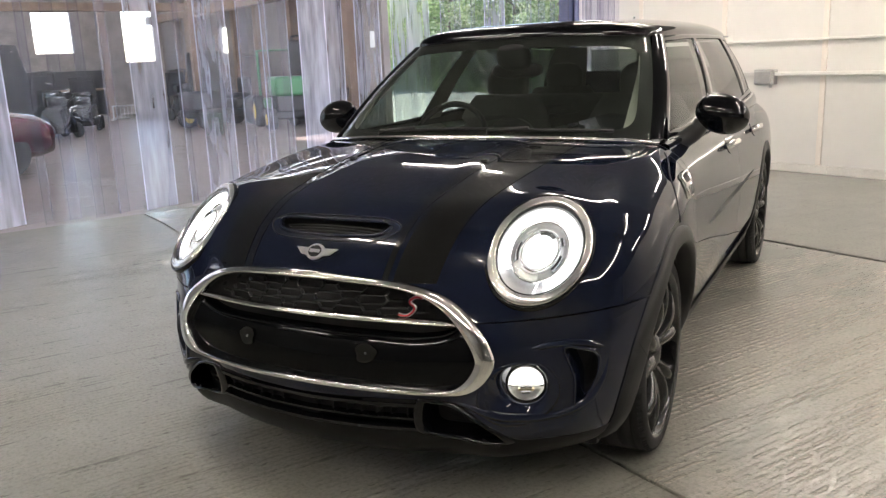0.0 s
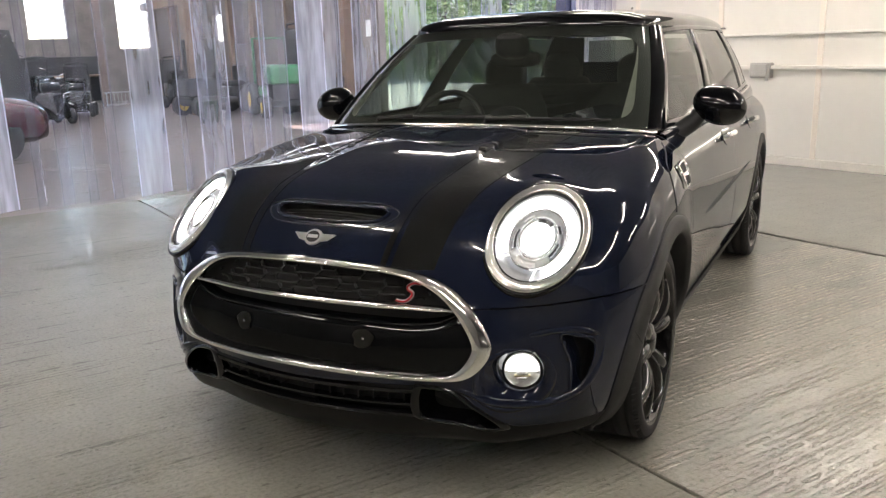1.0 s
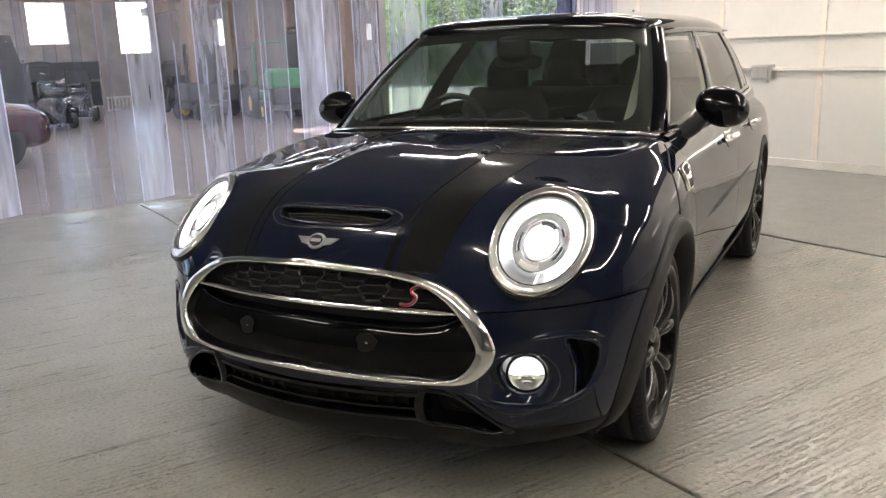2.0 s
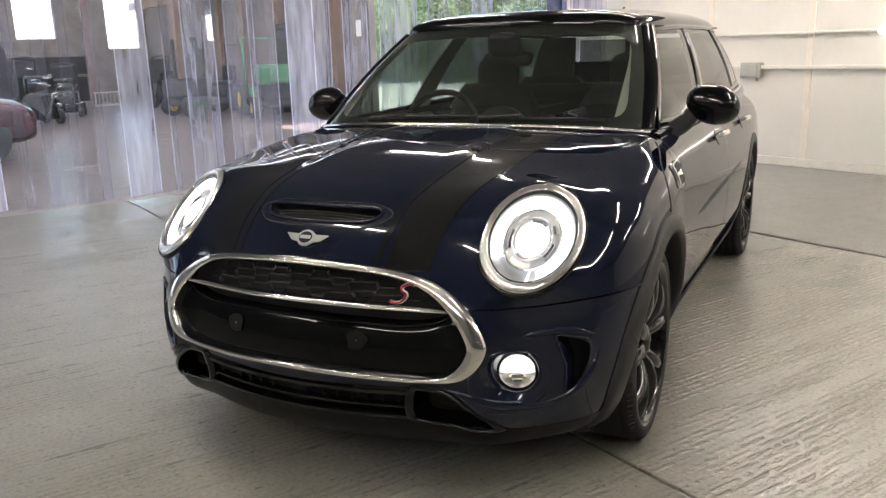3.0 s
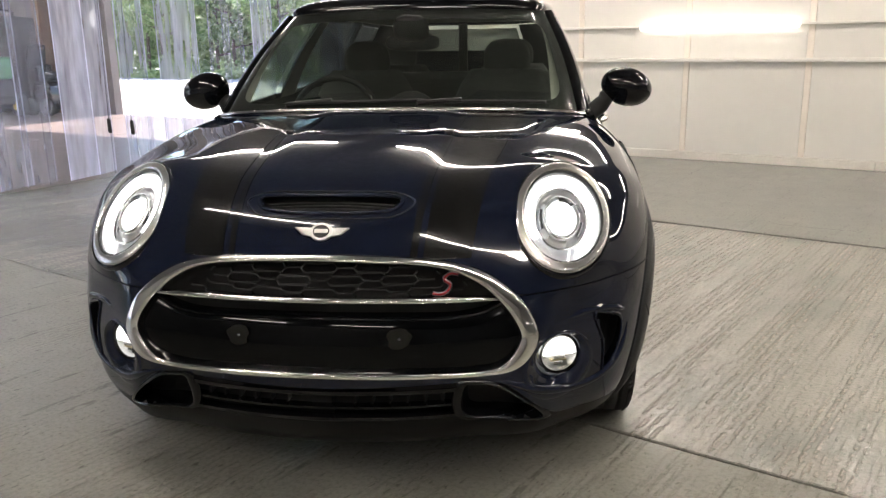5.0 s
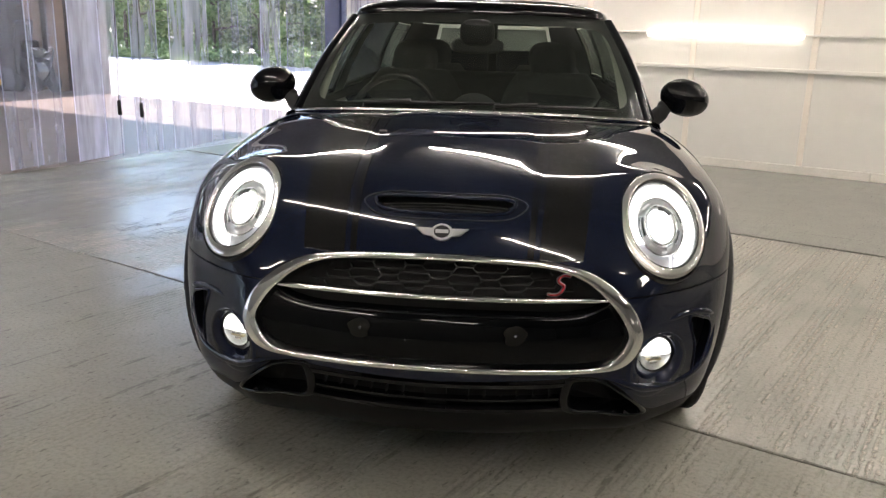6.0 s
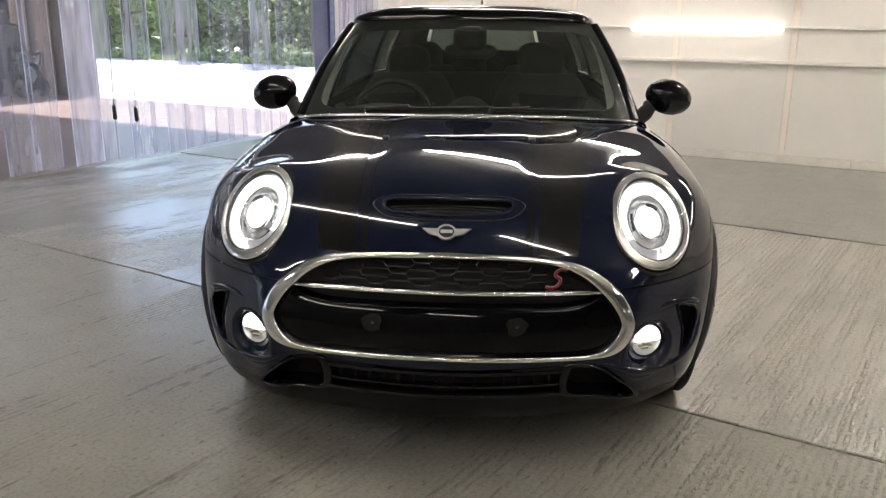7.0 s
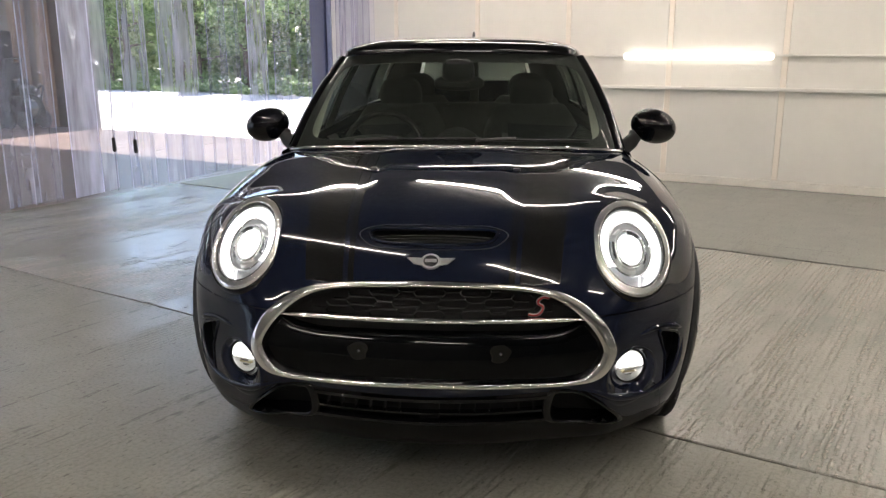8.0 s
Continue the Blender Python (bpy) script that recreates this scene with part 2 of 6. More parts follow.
M_LEAF = leaf_material()
M_CEIL = plain("grey_ceiling", (0.17, 0.17, 0.17), 0.9)
M_SOUTH = plain("grey_wall", (0.18, 0.18, 0.175), 0.8)
M_CRACK = plain("crack_dirt", (0.03, 0.028, 0.025), 0.9)


def sheet_material():
    m, nt, b = material("daylight_sheet")
    tl = nt.nodes.new("ShaderNodeBsdfTranslucent")
    tl.inputs[0].default_value = (0.85, 0.86, 0.84, 1)
    nt.links.new(tl.outputs[0], nt.nodes["Material Output"].inputs[0])
    return m


M_SHEET = sheet_material()
M_MESH = plain("grille_plastic", (0.034, 0.034, 0.036), 0.25, spec=0.5)
M_PANEL = plain("panel_black", (0.0022, 0.0027, 0.0034), 0.6, var=0.2, coat=0.5, spec=0.0)
M_FOG = glow("fog_white", (1.0, 0.98, 0.94), 0.42)
M_VALANCE = plain("lower_lip_plastic", (0.0058, 0.0058, 0.0065), 0.45, bumpy=0.1, spec=0.22)
M_BOWL = plain("lamp_bowl", (0.30, 0.31, 0.33), 0.22, metal=0.9, var=0.2, scale=60)
M_DISC = plain("brake_iron", (0.10, 0.10, 0.10), 0.5, metal=0.7)
M_GREYDARK = plain("east_wall_paint", (0.16, 0.16, 0.155), 0.7)
M_BRASS = plain("pale_brass", (0.62, 0.55, 0.36), 0.3, metal=0.9, var=0.1)
M_PAPER = plain("paper", (0.8, 0.8, 0.78), 0.8, var=0.03)


# ---- building blocks ----
def mesh(name, bm, mat, parent=None, M=None, smooth=False, label=""):
    me = bpy.data.meshes.new(name)
    bmesh.ops.recalc_face_normals(bm, faces=bm.faces)
    if smooth:
        for f in bm.faces:
            f.smooth = True
    bm.to_mesh(me)
    bm.free()
    me.materials.append(mat)
    ob = new(name, me)
    if M is not None:
        ob.matrix_world = M
    if parent is not None:
        ob.parent = parent
    if label:
        ob["label"] = label
    return ob


def part(name, bm, mat, parent, label="", smooth=False):
    return mesh(name, bm, mat, parent, None, smooth, label)


def empty(name, M=None):
    e = new(name)
    e.empty_display_size = 0.1
    if M is not None:
        e.matrix_world = M
    return e


def box(x0, x1, y0, y1, z0, z1, bevel=0.0, bm=None, M=None):
    """A box between two corners, its edges rounded by bevel, added to bm."""
    own = bmesh.new()
    m = Matrix.Translation(((x0 + x1) / 2, (y0 + y1) / 2, (z0 + z1) / 2)) @ Matrix.Diagonal((x1 - x0, y1 - y0, z1 - z0, 1))
    bmesh.ops.create_cube(own, size=1, matrix=m)
    if bevel:
        bmesh.ops.bevel(own, geom=own.edges[:], offset=bevel, segments=2, affect="EDGES", profile=0.6)
    if M is not None:
        bmesh.ops.transform(own, matrix=M, verts=own.verts[:])
    if bm is None:
        return own
    tmp = bpy.data.meshes.new("tmp")
    own.to_mesh(tmp)
    own.free()
    bm.from_mesh(tmp)
    bpy.data.meshes.remove(tmp)
    return bm


def grid(P, close_u=False, close_v=False, bm=None, keep=None):
    """A quad mesh over an array of points P[i][j]."""
    bm = bm or bmesh.new()
    nu, nv = len(P), len(P[0])
    V = [[bm.verts.new(P[i][j]) for j in range(nv)] for i in range(nu)]
    for i in range(nu if close_u else nu - 1):
        for j in range(nv if close_v else nv - 1):
            q = (V[i][j], V[(i + 1) % nu][j], V[(i + 1) % nu][(j + 1) % nv], V[i][(j + 1) % nv])
            if keep is None or keep(sum((v.co for v in q), Vector()) / 4):
                try:
                    bm.faces.new(q)
                except ValueError:
                    pass
    loose = [v for v in bm.verts if not v.link_faces]
    bmesh.ops.delete(bm, geom=loose, context="VERTS")
    return bm


def tube(points, r, n=8, bm=None, caps=True, closed=False):
    """A round bar along points; r may be one radius or one for each point."""
    pts = [Vector(p) for p in points]
    rs = r if isinstance(r, (list, tuple)) else [r] * len(pts)
    rings, side = [], None
    for i, p in enumerate(pts):
        if closed:
            d = (pts[(i + 1) % len(pts)] - pts[i - 1]).normalized()
        else:
            d = (pts[min(i + 1, len(pts) - 1)] - pts[max(i - 1, 0)]).normalized()
        if side is None:
            side = d.orthogonal().normalized()
        side = (side - d * side.dot(d)).normalized()
        up = d.cross(side)
        rings.append([p + (side * math.cos(k * math.tau / n) + up * math.sin(k * math.tau / n)) * rs[i] for k in range(n)])
    bm = bm or bmesh.new()
    V = [[bm.verts.new(q) for q in ring] for ring in rings]
    m = len(V)
    for i in range(m if closed else m - 1):
        for k in range(n):
            bm.faces.new((V[i][k], V[i][(k + 1) % n], V[(i + 1) % m][(k + 1) % n], V[(i + 1) % m][k]))
    if caps and not closed:
        bm.faces.new(V[0])
        bm.faces.new(V[-1])
    return bm


def curve(*pts):
    """A smooth function through (x, y) points (monotone cubic)."""
    X, Y = np.array([p[0] for p in pts], float), np.array([p[1] for p in pts], float)
    h = np.diff(X)
    d = np.diff(Y) / h
    m = np.zeros(len(X))
    m[0], m[-1] = d[0], d[-1]
    for i in range(1, len(X) - 1):
        m[i] = 0 if d[i - 1] * d[i] <= 0 else (h[i - 1] + h[i]) * 3 / ((2 * h[i] + h[i - 1]) / d[i - 1] + (h[i] + 2 * h[i - 1]) / d[i])

    def at(x):
        x = np.clip(np.asarray(x, float), X[0], X[-1])
        i = np.clip(np.searchsorted(X, x) - 1, 0, len(h) - 1)
        t = (x - X[i]) / h[i]
        return (Y[i] * (1 + 2 * t) * (1 - t) ** 2 + m[i] * h[i] * t * (1 - t) ** 2 + Y[i + 1] * t * t * (3 - 2 * t) + m[i + 1] * h[i] * t * t * (t - 1))
    return at


# ---- the room ----
def structure(name, bm, mat, label, M=ROOM):
    return tagged(mesh(name, bm, mat, None, M), label, "structure", "", "structure")


CRACK_WALL = ((1.80, 4.90), (1.98, 5.24), (2.16, 5.58))

# The floor: slabs with open joints over a dirty bed, and one crack that branches off.
fl = structure("floor", box(CURT_A - 0.02, EAST_A, BACK_B, WALL_B, -0.2, -0.012), M_CRACK, "grey painted concrete floor with tamped ridges, worn")
JOINTS = [(BACK_B, 0.0, 0.003), (-2.75, -0.02, 0.003), (0.26, -0.058, 0.006), (3.26, -0.055, 0.019), (WALL_B, 0.0, 0.003)]
for (b0, s0, g0), (b1, s1, g1) in zip(JOINTS, JOINTS[1:]):
    bm = bmesh.new()
    n = 420
    rows = []
    rngj = random.Random(int(100 * (b0 + 9)))
    for k in range(n + 1):
        a = CURT_A - 0.02 + (EAST_A - CURT_A + 0.02) * k / n
        lo, hi = (f0 + c * (g + max(0.0, rngj.gauss(-0.003, 0.004))) for f0, c, g in ((b0 + s0 * a + 0.004 * math.sin(5 * a), 1, g0), (b1 + s1 * a + 0.004 * math.sin(5 * a), -1, g1)))
        rows.append([(a, lo, -0.15), (a, lo, -0.004), (a, lo + 0.004, 0), (a, hi - 0.004, 0), (a, hi, -0.004), (a, hi, -0.15)])
    part("slab", grid(rows, close_v=True, bm=bm), M_FLOOR_WORN_LIT if b0 == 0.26 else M_FLOOR_SMOOTH if b0 > 1 else M_FLOOR, fl)
rngc = random.Random(3)


def crack(points, width):
    """A hairline that wanders from point to point over the floor."""
    way = []
    for p, q in zip(points, points[1:]):
        p, q = ROOM.inverted() @ Vector((*p, 0.0006)), ROOM.inverted() @ Vector((*q, 0.0006))
        n = max(3, int((q - p).length / 0.035))
        way += [p.lerp(q, k / n) for k in range(n + 1)]
    way = [p + Vector((rngc.uniform(-0.008, 0.008), rngc.uniform(-0.008, 0.008), 0)) for p in way]
    part("crack", grid([[p + Vector((-width * 0.4, -width, 0)), p + Vector((width * 0.4, width, 0))] for p in way]), M_CRACK, fl)


crack(((-1.84, 1.35), (-1.55, 1.58), (-1.20, 2.02)), 0.002)
crack(CRACK_WALL, 0.003)
crack(((2.06, 2.95), (2.30, 2.84), (2.53, 2.74)), 0.0022)
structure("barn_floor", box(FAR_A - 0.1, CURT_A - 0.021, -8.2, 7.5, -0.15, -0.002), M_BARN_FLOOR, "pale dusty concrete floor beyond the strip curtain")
# These stay out of view; their greys are set by the car's reflections.
structure("wall_east", box(EAST_A, EAST_A + 0.2, BACK_B, WALL_B, -0.15, CEIL), M_GREYDARK, "plain dark grey wall")
structure("wall_south", box(CURT_A, EAST_A + 0.2, BACK_B - 0.2, BACK_B, -0.15, CEIL), M_SOUTH, "plain grey painted wall")
structure("ceiling", box(CURT_A - 0.1, EAST_A + 0.2, BACK_B - 0.2, WALL_B + 0.2, CEIL, CEIL + 0.15), M_CEIL, "plain grey ceiling that carries tube lamps")

# The white wall: boards between flush strips, two rails and a skirting.
wall = structure("wall_north", box(CURT_A + 0.02, EAST_A + 0.2, WALL_B, WALL_B + 0.2, -0.15, CEIL), M_WALL, "white painted panelled wall with horizontal rails")
edges = [CURT_A + 0.03] + [-0.89 + 1.14 * k for k in range(-3, 9)]
for k, a in enumerate(edges):
    b = edges[k + 1] if k + 1 < len(edges) else EAST_A
    lo = a + (0.055 if k else 0.0)
    part("panel", box(lo + 0.003, b - 0.003, WALL_B - 0.016, WALL_B + 0.01, 0.085, CEIL - 0.002, 0.003), M_WALL, wall)
    if k:
        part("cover_strip", box(a, lo, WALL_B - 0.021, WALL_B + 0.01, 0.085, CEIL - 0.002, 0.003), M_STRIP, wall, "cream painted cover strip")
for z, h, d in ((1.322, 0.012, 0.045), (0.992, 0.018, 0.060)):
    part("rail", box(CURT_A + 0.75, EAST_A, WALL_B - 0.016 - d, WALL_B - 0.0155, z - h, z + h, 0.004), M_WALL, wall, "white painted rail")
for a in (CURT_A + 0.03, -1.9, 0.92, 3.4):
    b = {CURT_A + 0.03: -1.9, -1.9: 0.92, 0.92: 3.4, 3.4: EAST_A}[a]
    part("skirting", box(a + 0.002, b - 0.002, WALL_B - 0.034, WALL_B + 0.01, 0.0, 0.083, 0.006), M_SKIRT, wall, "scuffed white skirting board")

# The curtain's head rail and the dark blue corner post.
structure("curtain_rail", box(CURT_A - 0.04, CURT_A + 0.04, BACK_B, WALL_B, CEIL - 0.08, CEIL - 0.001), M_SILVER, "steel rail that carries the strip curtain")
post = structure("corner_post", box(CURT_A - 0.30, CURT_A - 0.05, WALL_B - 0.05, WALL_B + 0.25, -0.15, 3.6, 0.01), M_BLUE, "dark blue steel door post at the corner")
part("post_edge", box(CURT_A - 0.05, CURT_A + 0.02, WALL_B - 0.02, WALL_B + 0.18, -0.15, 3.6, 0.006), M_BLUE_PALE, post, "pale blue edge of the post")

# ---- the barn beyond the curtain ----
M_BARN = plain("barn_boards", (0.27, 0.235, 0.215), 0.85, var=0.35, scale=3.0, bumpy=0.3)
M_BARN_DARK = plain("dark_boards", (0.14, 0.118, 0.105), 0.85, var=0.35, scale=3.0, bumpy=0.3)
M_TIMBER = plain("old_timber", (0.19, 0.125, 0.085), 0.8, var=0.35, scale=7.0, bumpy=0.3)
BARN_H = 4.6
def with_holes(axis, at, thick, u0, u1, holes, h=BARN_H):
    """A wall in the room's plan with openings (u0, u1, z0, z1)."""
    bm = bmesh.new()
    us = sorted({u0, u1, *[x for o in holes for x in o[:2]]})
    for a, b in zip(us, us[1:]):
        cuts = sorted([o[2:] for o in holes if o[0] <= a and b <= o[1]])
        z = -0.15
        for c0, c1 in cuts + [(h, h)]:
            if c0 > z + 0.01:
                if axis == "a":
                    box(at, at + thick, a, b, z, c0, bm=bm)
                else:
                    box(a, b, at, at + thick, z, c0, bm=bm)
            z = c1
    return bm


structure("barn_wall_west", with_holes("a", FAR_A - 0.2, 0.2, -8.2, 7.6, [(3.60, 4.70, 1.95, 3.15), (6.2, 7.2, 1.62, 3.2), (0.4, 2.5, 0.55, 0.9), (2.7, 3.3, 0.55, 0.85), (-4.0, -2.5, 1.6, 3.0)]), M_BARN, "dark boarded barn wall with bright window openings")
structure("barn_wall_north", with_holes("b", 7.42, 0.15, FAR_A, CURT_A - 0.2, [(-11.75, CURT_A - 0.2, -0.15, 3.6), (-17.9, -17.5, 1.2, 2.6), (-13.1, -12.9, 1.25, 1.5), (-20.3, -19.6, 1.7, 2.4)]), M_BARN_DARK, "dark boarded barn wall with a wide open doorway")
# Openings out of view, added to let more daylight into the barn.
structure("barn_wall_south", with_holes("b", -8.2, 0.2, FAR_A, CURT_A, [(-22.5, -18.5, -0.15, 3.8), (-15.5, -10.5, -0.15, 3.8)]), M_BARN, "dark boarded barn wall, unseen, with openings added for daylight")
# Unseen roof; its translucent strips are added to brighten the barn.
bm = bmesh.new()
cuts = [FAR_A - 0.2] + [x for k in range(6) for x in (-23.2 + 3.0 * k, -22.35 + 3.0 * k)] + [CURT_A - 0.12]
for k, (a, b) in enumerate(zip(cuts, cuts[1:])):
    if k % 2 == 0:
        box(a, b, -8.2, 7.6, BARN_H, BARN_H + 0.1, bm=bm)
roof = structure("barn_roof", bm, M_BARN, "dark barn roof with translucent strips added for daylight")
for k in range(6):
    sheet = part("added_roof_sheet", box(-23.22 + 3.0 * k, -22.33 + 3.0 * k, -8.2, 7.6, BARN_H + 0.102, BARN_H + 0.106), M_SHEET, roof, "pale translucent sheet added to the unseen roof for daylight")
    sheet.visible_shadow = True
structure("barn_wall_east", with_holes("a", CURT_A - 0.12, 0.02, -8.2, 7.5, [(BACK_B, 7.5, -0.15, CEIL)]), M_BARN, "dark boarded wall above the strip curtain")


# ---- the car ----
# Nose towards -y, driver's side at -x.
WB, HUB_F, HUB_Z, TYRE_R = 2.67, 0.075, 0.315, 0.315
nose = curve((0.16, -0.60), (0.22, -0.70), (0.29, -0.735), (0.40, -0.748), (0.50, -0.74), (0.58, -0.72), (0.65, -0.695), (0.70, -0.665),
             (0.75, -0.625), (0.80, -0.575), (0.85, -0.51), (0.90, -0.41), (0.95, -0.25))
crown = curve((-0.65, 0.79), (-0.45, 0.865), (-0.3, 0.90), (-0.1, 0.937), (0.1, 0.962), (0.3, 0.98), (0.5, 0.985), (1.0, 0.985), (3.4, 0.985))
flank = curve((0.16, 0.745), (0.3, 0.832), (0.45, 0.868), (0.6, 0.878), (0.75, 0.868), (0.85, 0.845), (0.95, 0.79), (1.0, 0.74))
taper = curve((-0.8, 0.985), (-0.2, 0.995), (0.15, 0.995), (0.5, 0.968), (0.9, 0.96), (2.4, 0.965), (3.0, 0.945), (3.5, 0.88))


def front_y(x, z):
    x = np.abs(x)
    low = np.clip((0.70 - z) / 0.12, 0, 1)
    return nose(z) + 0.43 * x ** 2 + 0.25 * x ** 6 - 0.028 * np.exp(-((x - 0.53) / 0.085) ** 2) * low * low * (3 - 2 * low)


def top_z(x, y):
    x = np.abs(x)
    dome = np.clip((0.30 - x) / 0.10, 0, 1)
    dome = dome * dome * (3 - 2 * dome) * np.clip((y + 0.45) / 0.3, 0, 1)
    return crown(y) - 0.004 + 0.007 * dome - (0.06 * x ** 2 + 0.07 * x ** 4) * np.clip(1.1 - y, 0.6, 1.3)


def smax(a, b, k):
    h = np.clip(0.5 + 0.5 * (a - b) / k, 0, 1)
    return b + (a - b) * h + k * h * (1 - h)


def body(x, y, z):
    side = np.abs(x) - flank(z) * taper(y)
    front = (front_y(x, z) - y) * 0.8
    top = z - top_z(x, y)
    rear = y - (3.36 - 0.1 * x ** 2 - 0.25 * np.clip(z - 0.6, 0, 1) ** 2)
    d = smax(front, top, 0.05)
    d = smax(d, side, 0.12)
    d = smax(d, rear, 0.15)
    ax = np.abs(x)
    d = d - 0.040 * np.exp(-(((ax - 0.655) / 0.13) ** 2 + ((y + 0.52) / 0.13) ** 2 + ((z - 0.68) / 0.085) ** 2))
    d = d - 0.020 * np.exp(-(((ax - 0.59) / 0.13) ** 2 + ((y + 0.30) / 0.13) ** 2 + ((z - 0.875) / 0.10) ** 2))
    return smax(d, 0.17 - z, 0.04)


SPINE_Z, Y0, Y1 = 0.55, 0.12, 3.0
HALF = math.pi / 2


def cast(y_spine, az, el, inset=0.0):
    """Where rays from the spine meet the body."""
    y_spine, az, el = np.broadcast_arrays(np.asarray(y_spine, float), az, el)
    dx, dy, dz = np.sin(az) * np.cos(el), -np.cos(az) * np.cos(el), np.sin(el)
    lo, hi = np.zeros(y_spine.shape), np.full(y_spine.shape, 2.2)
    for _ in range(34):
        mid = (lo + hi) / 2
        out = body(dx * mid, y_spine + dy * mid, SPINE_Z + dz * mid) > -inset
        hi, lo = np.where(out, mid, hi), np.where(out, lo, mid)
    return np.stack([dx * lo, y_spine + dy * lo, SPINE_Z + dz * lo], -1)


def root(f, lo, hi):
    """The place between lo (inside) and hi (outside) at which the body's skin lies."""
    for _ in range(40):
        mid = (lo + hi) / 2
        if f(mid) > 0:
            hi = mid
        else:
            lo = mid
    return lo


def table(f, lo, hi, U, V):
    """The skin's place over a lattice, found by halving, and a function that reads between its nodes."""
    u, v = np.meshgrid(U, V, indexing="ij")
    lo, hi = np.full(u.shape, lo), np.full(u.shape, hi)
    for _ in range(32):
        mid = (lo + hi) / 2
        out = f(mid, u, v) > 0
        hi, lo = np.where(out, mid, hi), np.where(out, lo, mid)
    T = lo.tolist()
    u0, v0, du, dv, nu, nv = float(U[0]), float(V[0]), float(U[1] - U[0]), float(V[1] - V[0]), len(U) - 2, len(V) - 2

    def at(a, b):
        p, q = (a - u0) / du, (b - v0) / dv
        i, j = min(max(int(p), 0), nu), min(max(int(q), 0), nv)
        p, q = min(max(p - i, 0.0), 1.0), min(max(q - j, 0.0), 1.0)
        return (T[i][j] * (1 - q) + T[i][j + 1] * q) * (1 - p) + (T[i + 1][j] * (1 - q) + T[i + 1][j + 1] * q) * p
    return at


nose_at = table(lambda y, x, z: body(x, y, z), 0.2, -1.2, np.linspace(0, 0.9, 181), np.linspace(0.16, 0.96, 161))
top_at = table(lambda z, x, y: body(x, y, z), 0.5, 1.2, np.linspace(0, 0.9, 181), np.linspace(-0.76, 0.6, 273))
side_at = table(lambda x, y, z: body(x, y, z), 0.2, 1.1, np.linspace(-0.74, 3.4, 600), np.linspace(0.16, 1.0, 141))


STEP = np.array((0.0, 1e-3, -1e-3))


def polish(v, f):
    """One Newton step onto the skin from a place read in a table."""
    g = f(v + STEP)
    slope = (g[1] - g[2]) / 2e-3
    return v if abs(slope) < 0.05 or abs(g[0]) > 0.01 else v - float(g[0] / slope)


def skin_y(x, z):
    return polish(nose_at(abs(x), z), lambda y: body(abs(x), y, z))


def skin_z(x, y):
    return polish(top_at(abs(x), y), lambda z: body(abs(x), y, z))


def skin_x(y, z):
    return polish(side_at(y, z), lambda x: body(x, y, z))


PROBE = np.array([(1, 0, 0), (-1, 0, 0), (0, 1, 0), (0, -1, 0), (0, 0, 1), (0, 0, -1)]) * 1e-3


def normal(x, y, z):
    q = PROBE + np.array((x, y, z))
    g = body(q[:, 0], q[:, 1], q[:, 2])
    return Vector((g[0] - g[1], g[2] - g[3], g[4] - g[5])).normalized()


def on_nose(x, z, lift=0.0):
    p = Vector((x, skin_y(x, z), z))
    return p + normal(*p) * lift if lift else p


def on_top(x, y, lift=0.0):
    p = Vector((x, y, skin_z(x, y)))
    return p + normal(*p) * lift if lift else p


def on_side(y, z, lift=0.0, s=1):
    x = skin_x(y, z)
    p = Vector((x, y, z)) + normal(x, y, z) * lift
    return Vector((p.x * s, p.y, p.z))


def spline(pts, n, closed=False):
    """n points along a Catmull-Rom curve through pts."""
    P = [Vector(p) for p in pts]
    m = len(P)
    out = []
    spans = m if closed else m - 1
    for k in range(n):
        u = k * spans / (n if closed else n - 1)
        i = min(int(u), spans - 1)
        t = u - i
        if closed:
            a, b, c, d = (P[(i + j) % m] for j in (-1, 0, 1, 2))
        else:
            b, c = P[i], P[i + 1]
            a, d = (P[i - 1] if i else b * 2 - c), (P[i + 2] if i + 2 < m else c * 2 - b)
        out.append(0.5 * (2 * b + (c - a) * t + (2 * a - 5 * b + 4 * c - d) * t * t + (3 * b - a - 3 * c + d) * t ** 3))
    return out


def mirrored(half):
    """A closed outline from its right half, which runs from the top middle to the bottom middle."""
    return half + [(-x, z) for x, z in half[-2:0:-1]]


GRILLE_OUT = mirrored([(0, .708), (.2, .701), (.33, .685), (.42, .655), (.50, .597), (.543, .528), (.548, .475), (.505, .422), (.42, .404), (.25, .407), (0, .412)])
GRILLE_IN = mirrored([(0, .692), (.2, .685), (.31, .670), (.388, .637), (.452, .584), (.495, .525), (.499, .487), (.465, .439), (.41, .419), (.25, .423), (0, .428)])
SCOOP = mirrored([(0, -.502), (.10, -.500), (.165, -.498), (.215, -.512), (.222, -.535), (.18, -.571), (.10, -.586), (0, -.590)])
SCOOP_HOLE = mirrored([(0, -.520), (.10, -.517), (.17, -.514), (.193, -.526), (.17, -.555), (.10, -.570), (0, -.575)])
INTAKE = [(.366, .297), (.368, .371), (.40, .378), (.455, .366), (.52, .318), (.553, .283), (.55, .268), (.46, .283)]
CURTAIN = [(.700, .508), (.735, .502), (.762, .487), (.770, .455), (.757, .40), (.735, .36), (.722, .358), (.722, .43)]


def grown(poly, k):
    """An outline made larger about its middle."""
    mx, mz = sum(p[0] for p in poly) / len(poly), sum(p[1] for p in poly) / len(poly)
    return [(mx + (x - mx) * k, mz + (z - mz) * k) for x, z in poly]


INTAKE_CUT, SLOT_CUT = grown(INTAKE, 1.14), grown(CURTAIN, 1.10)


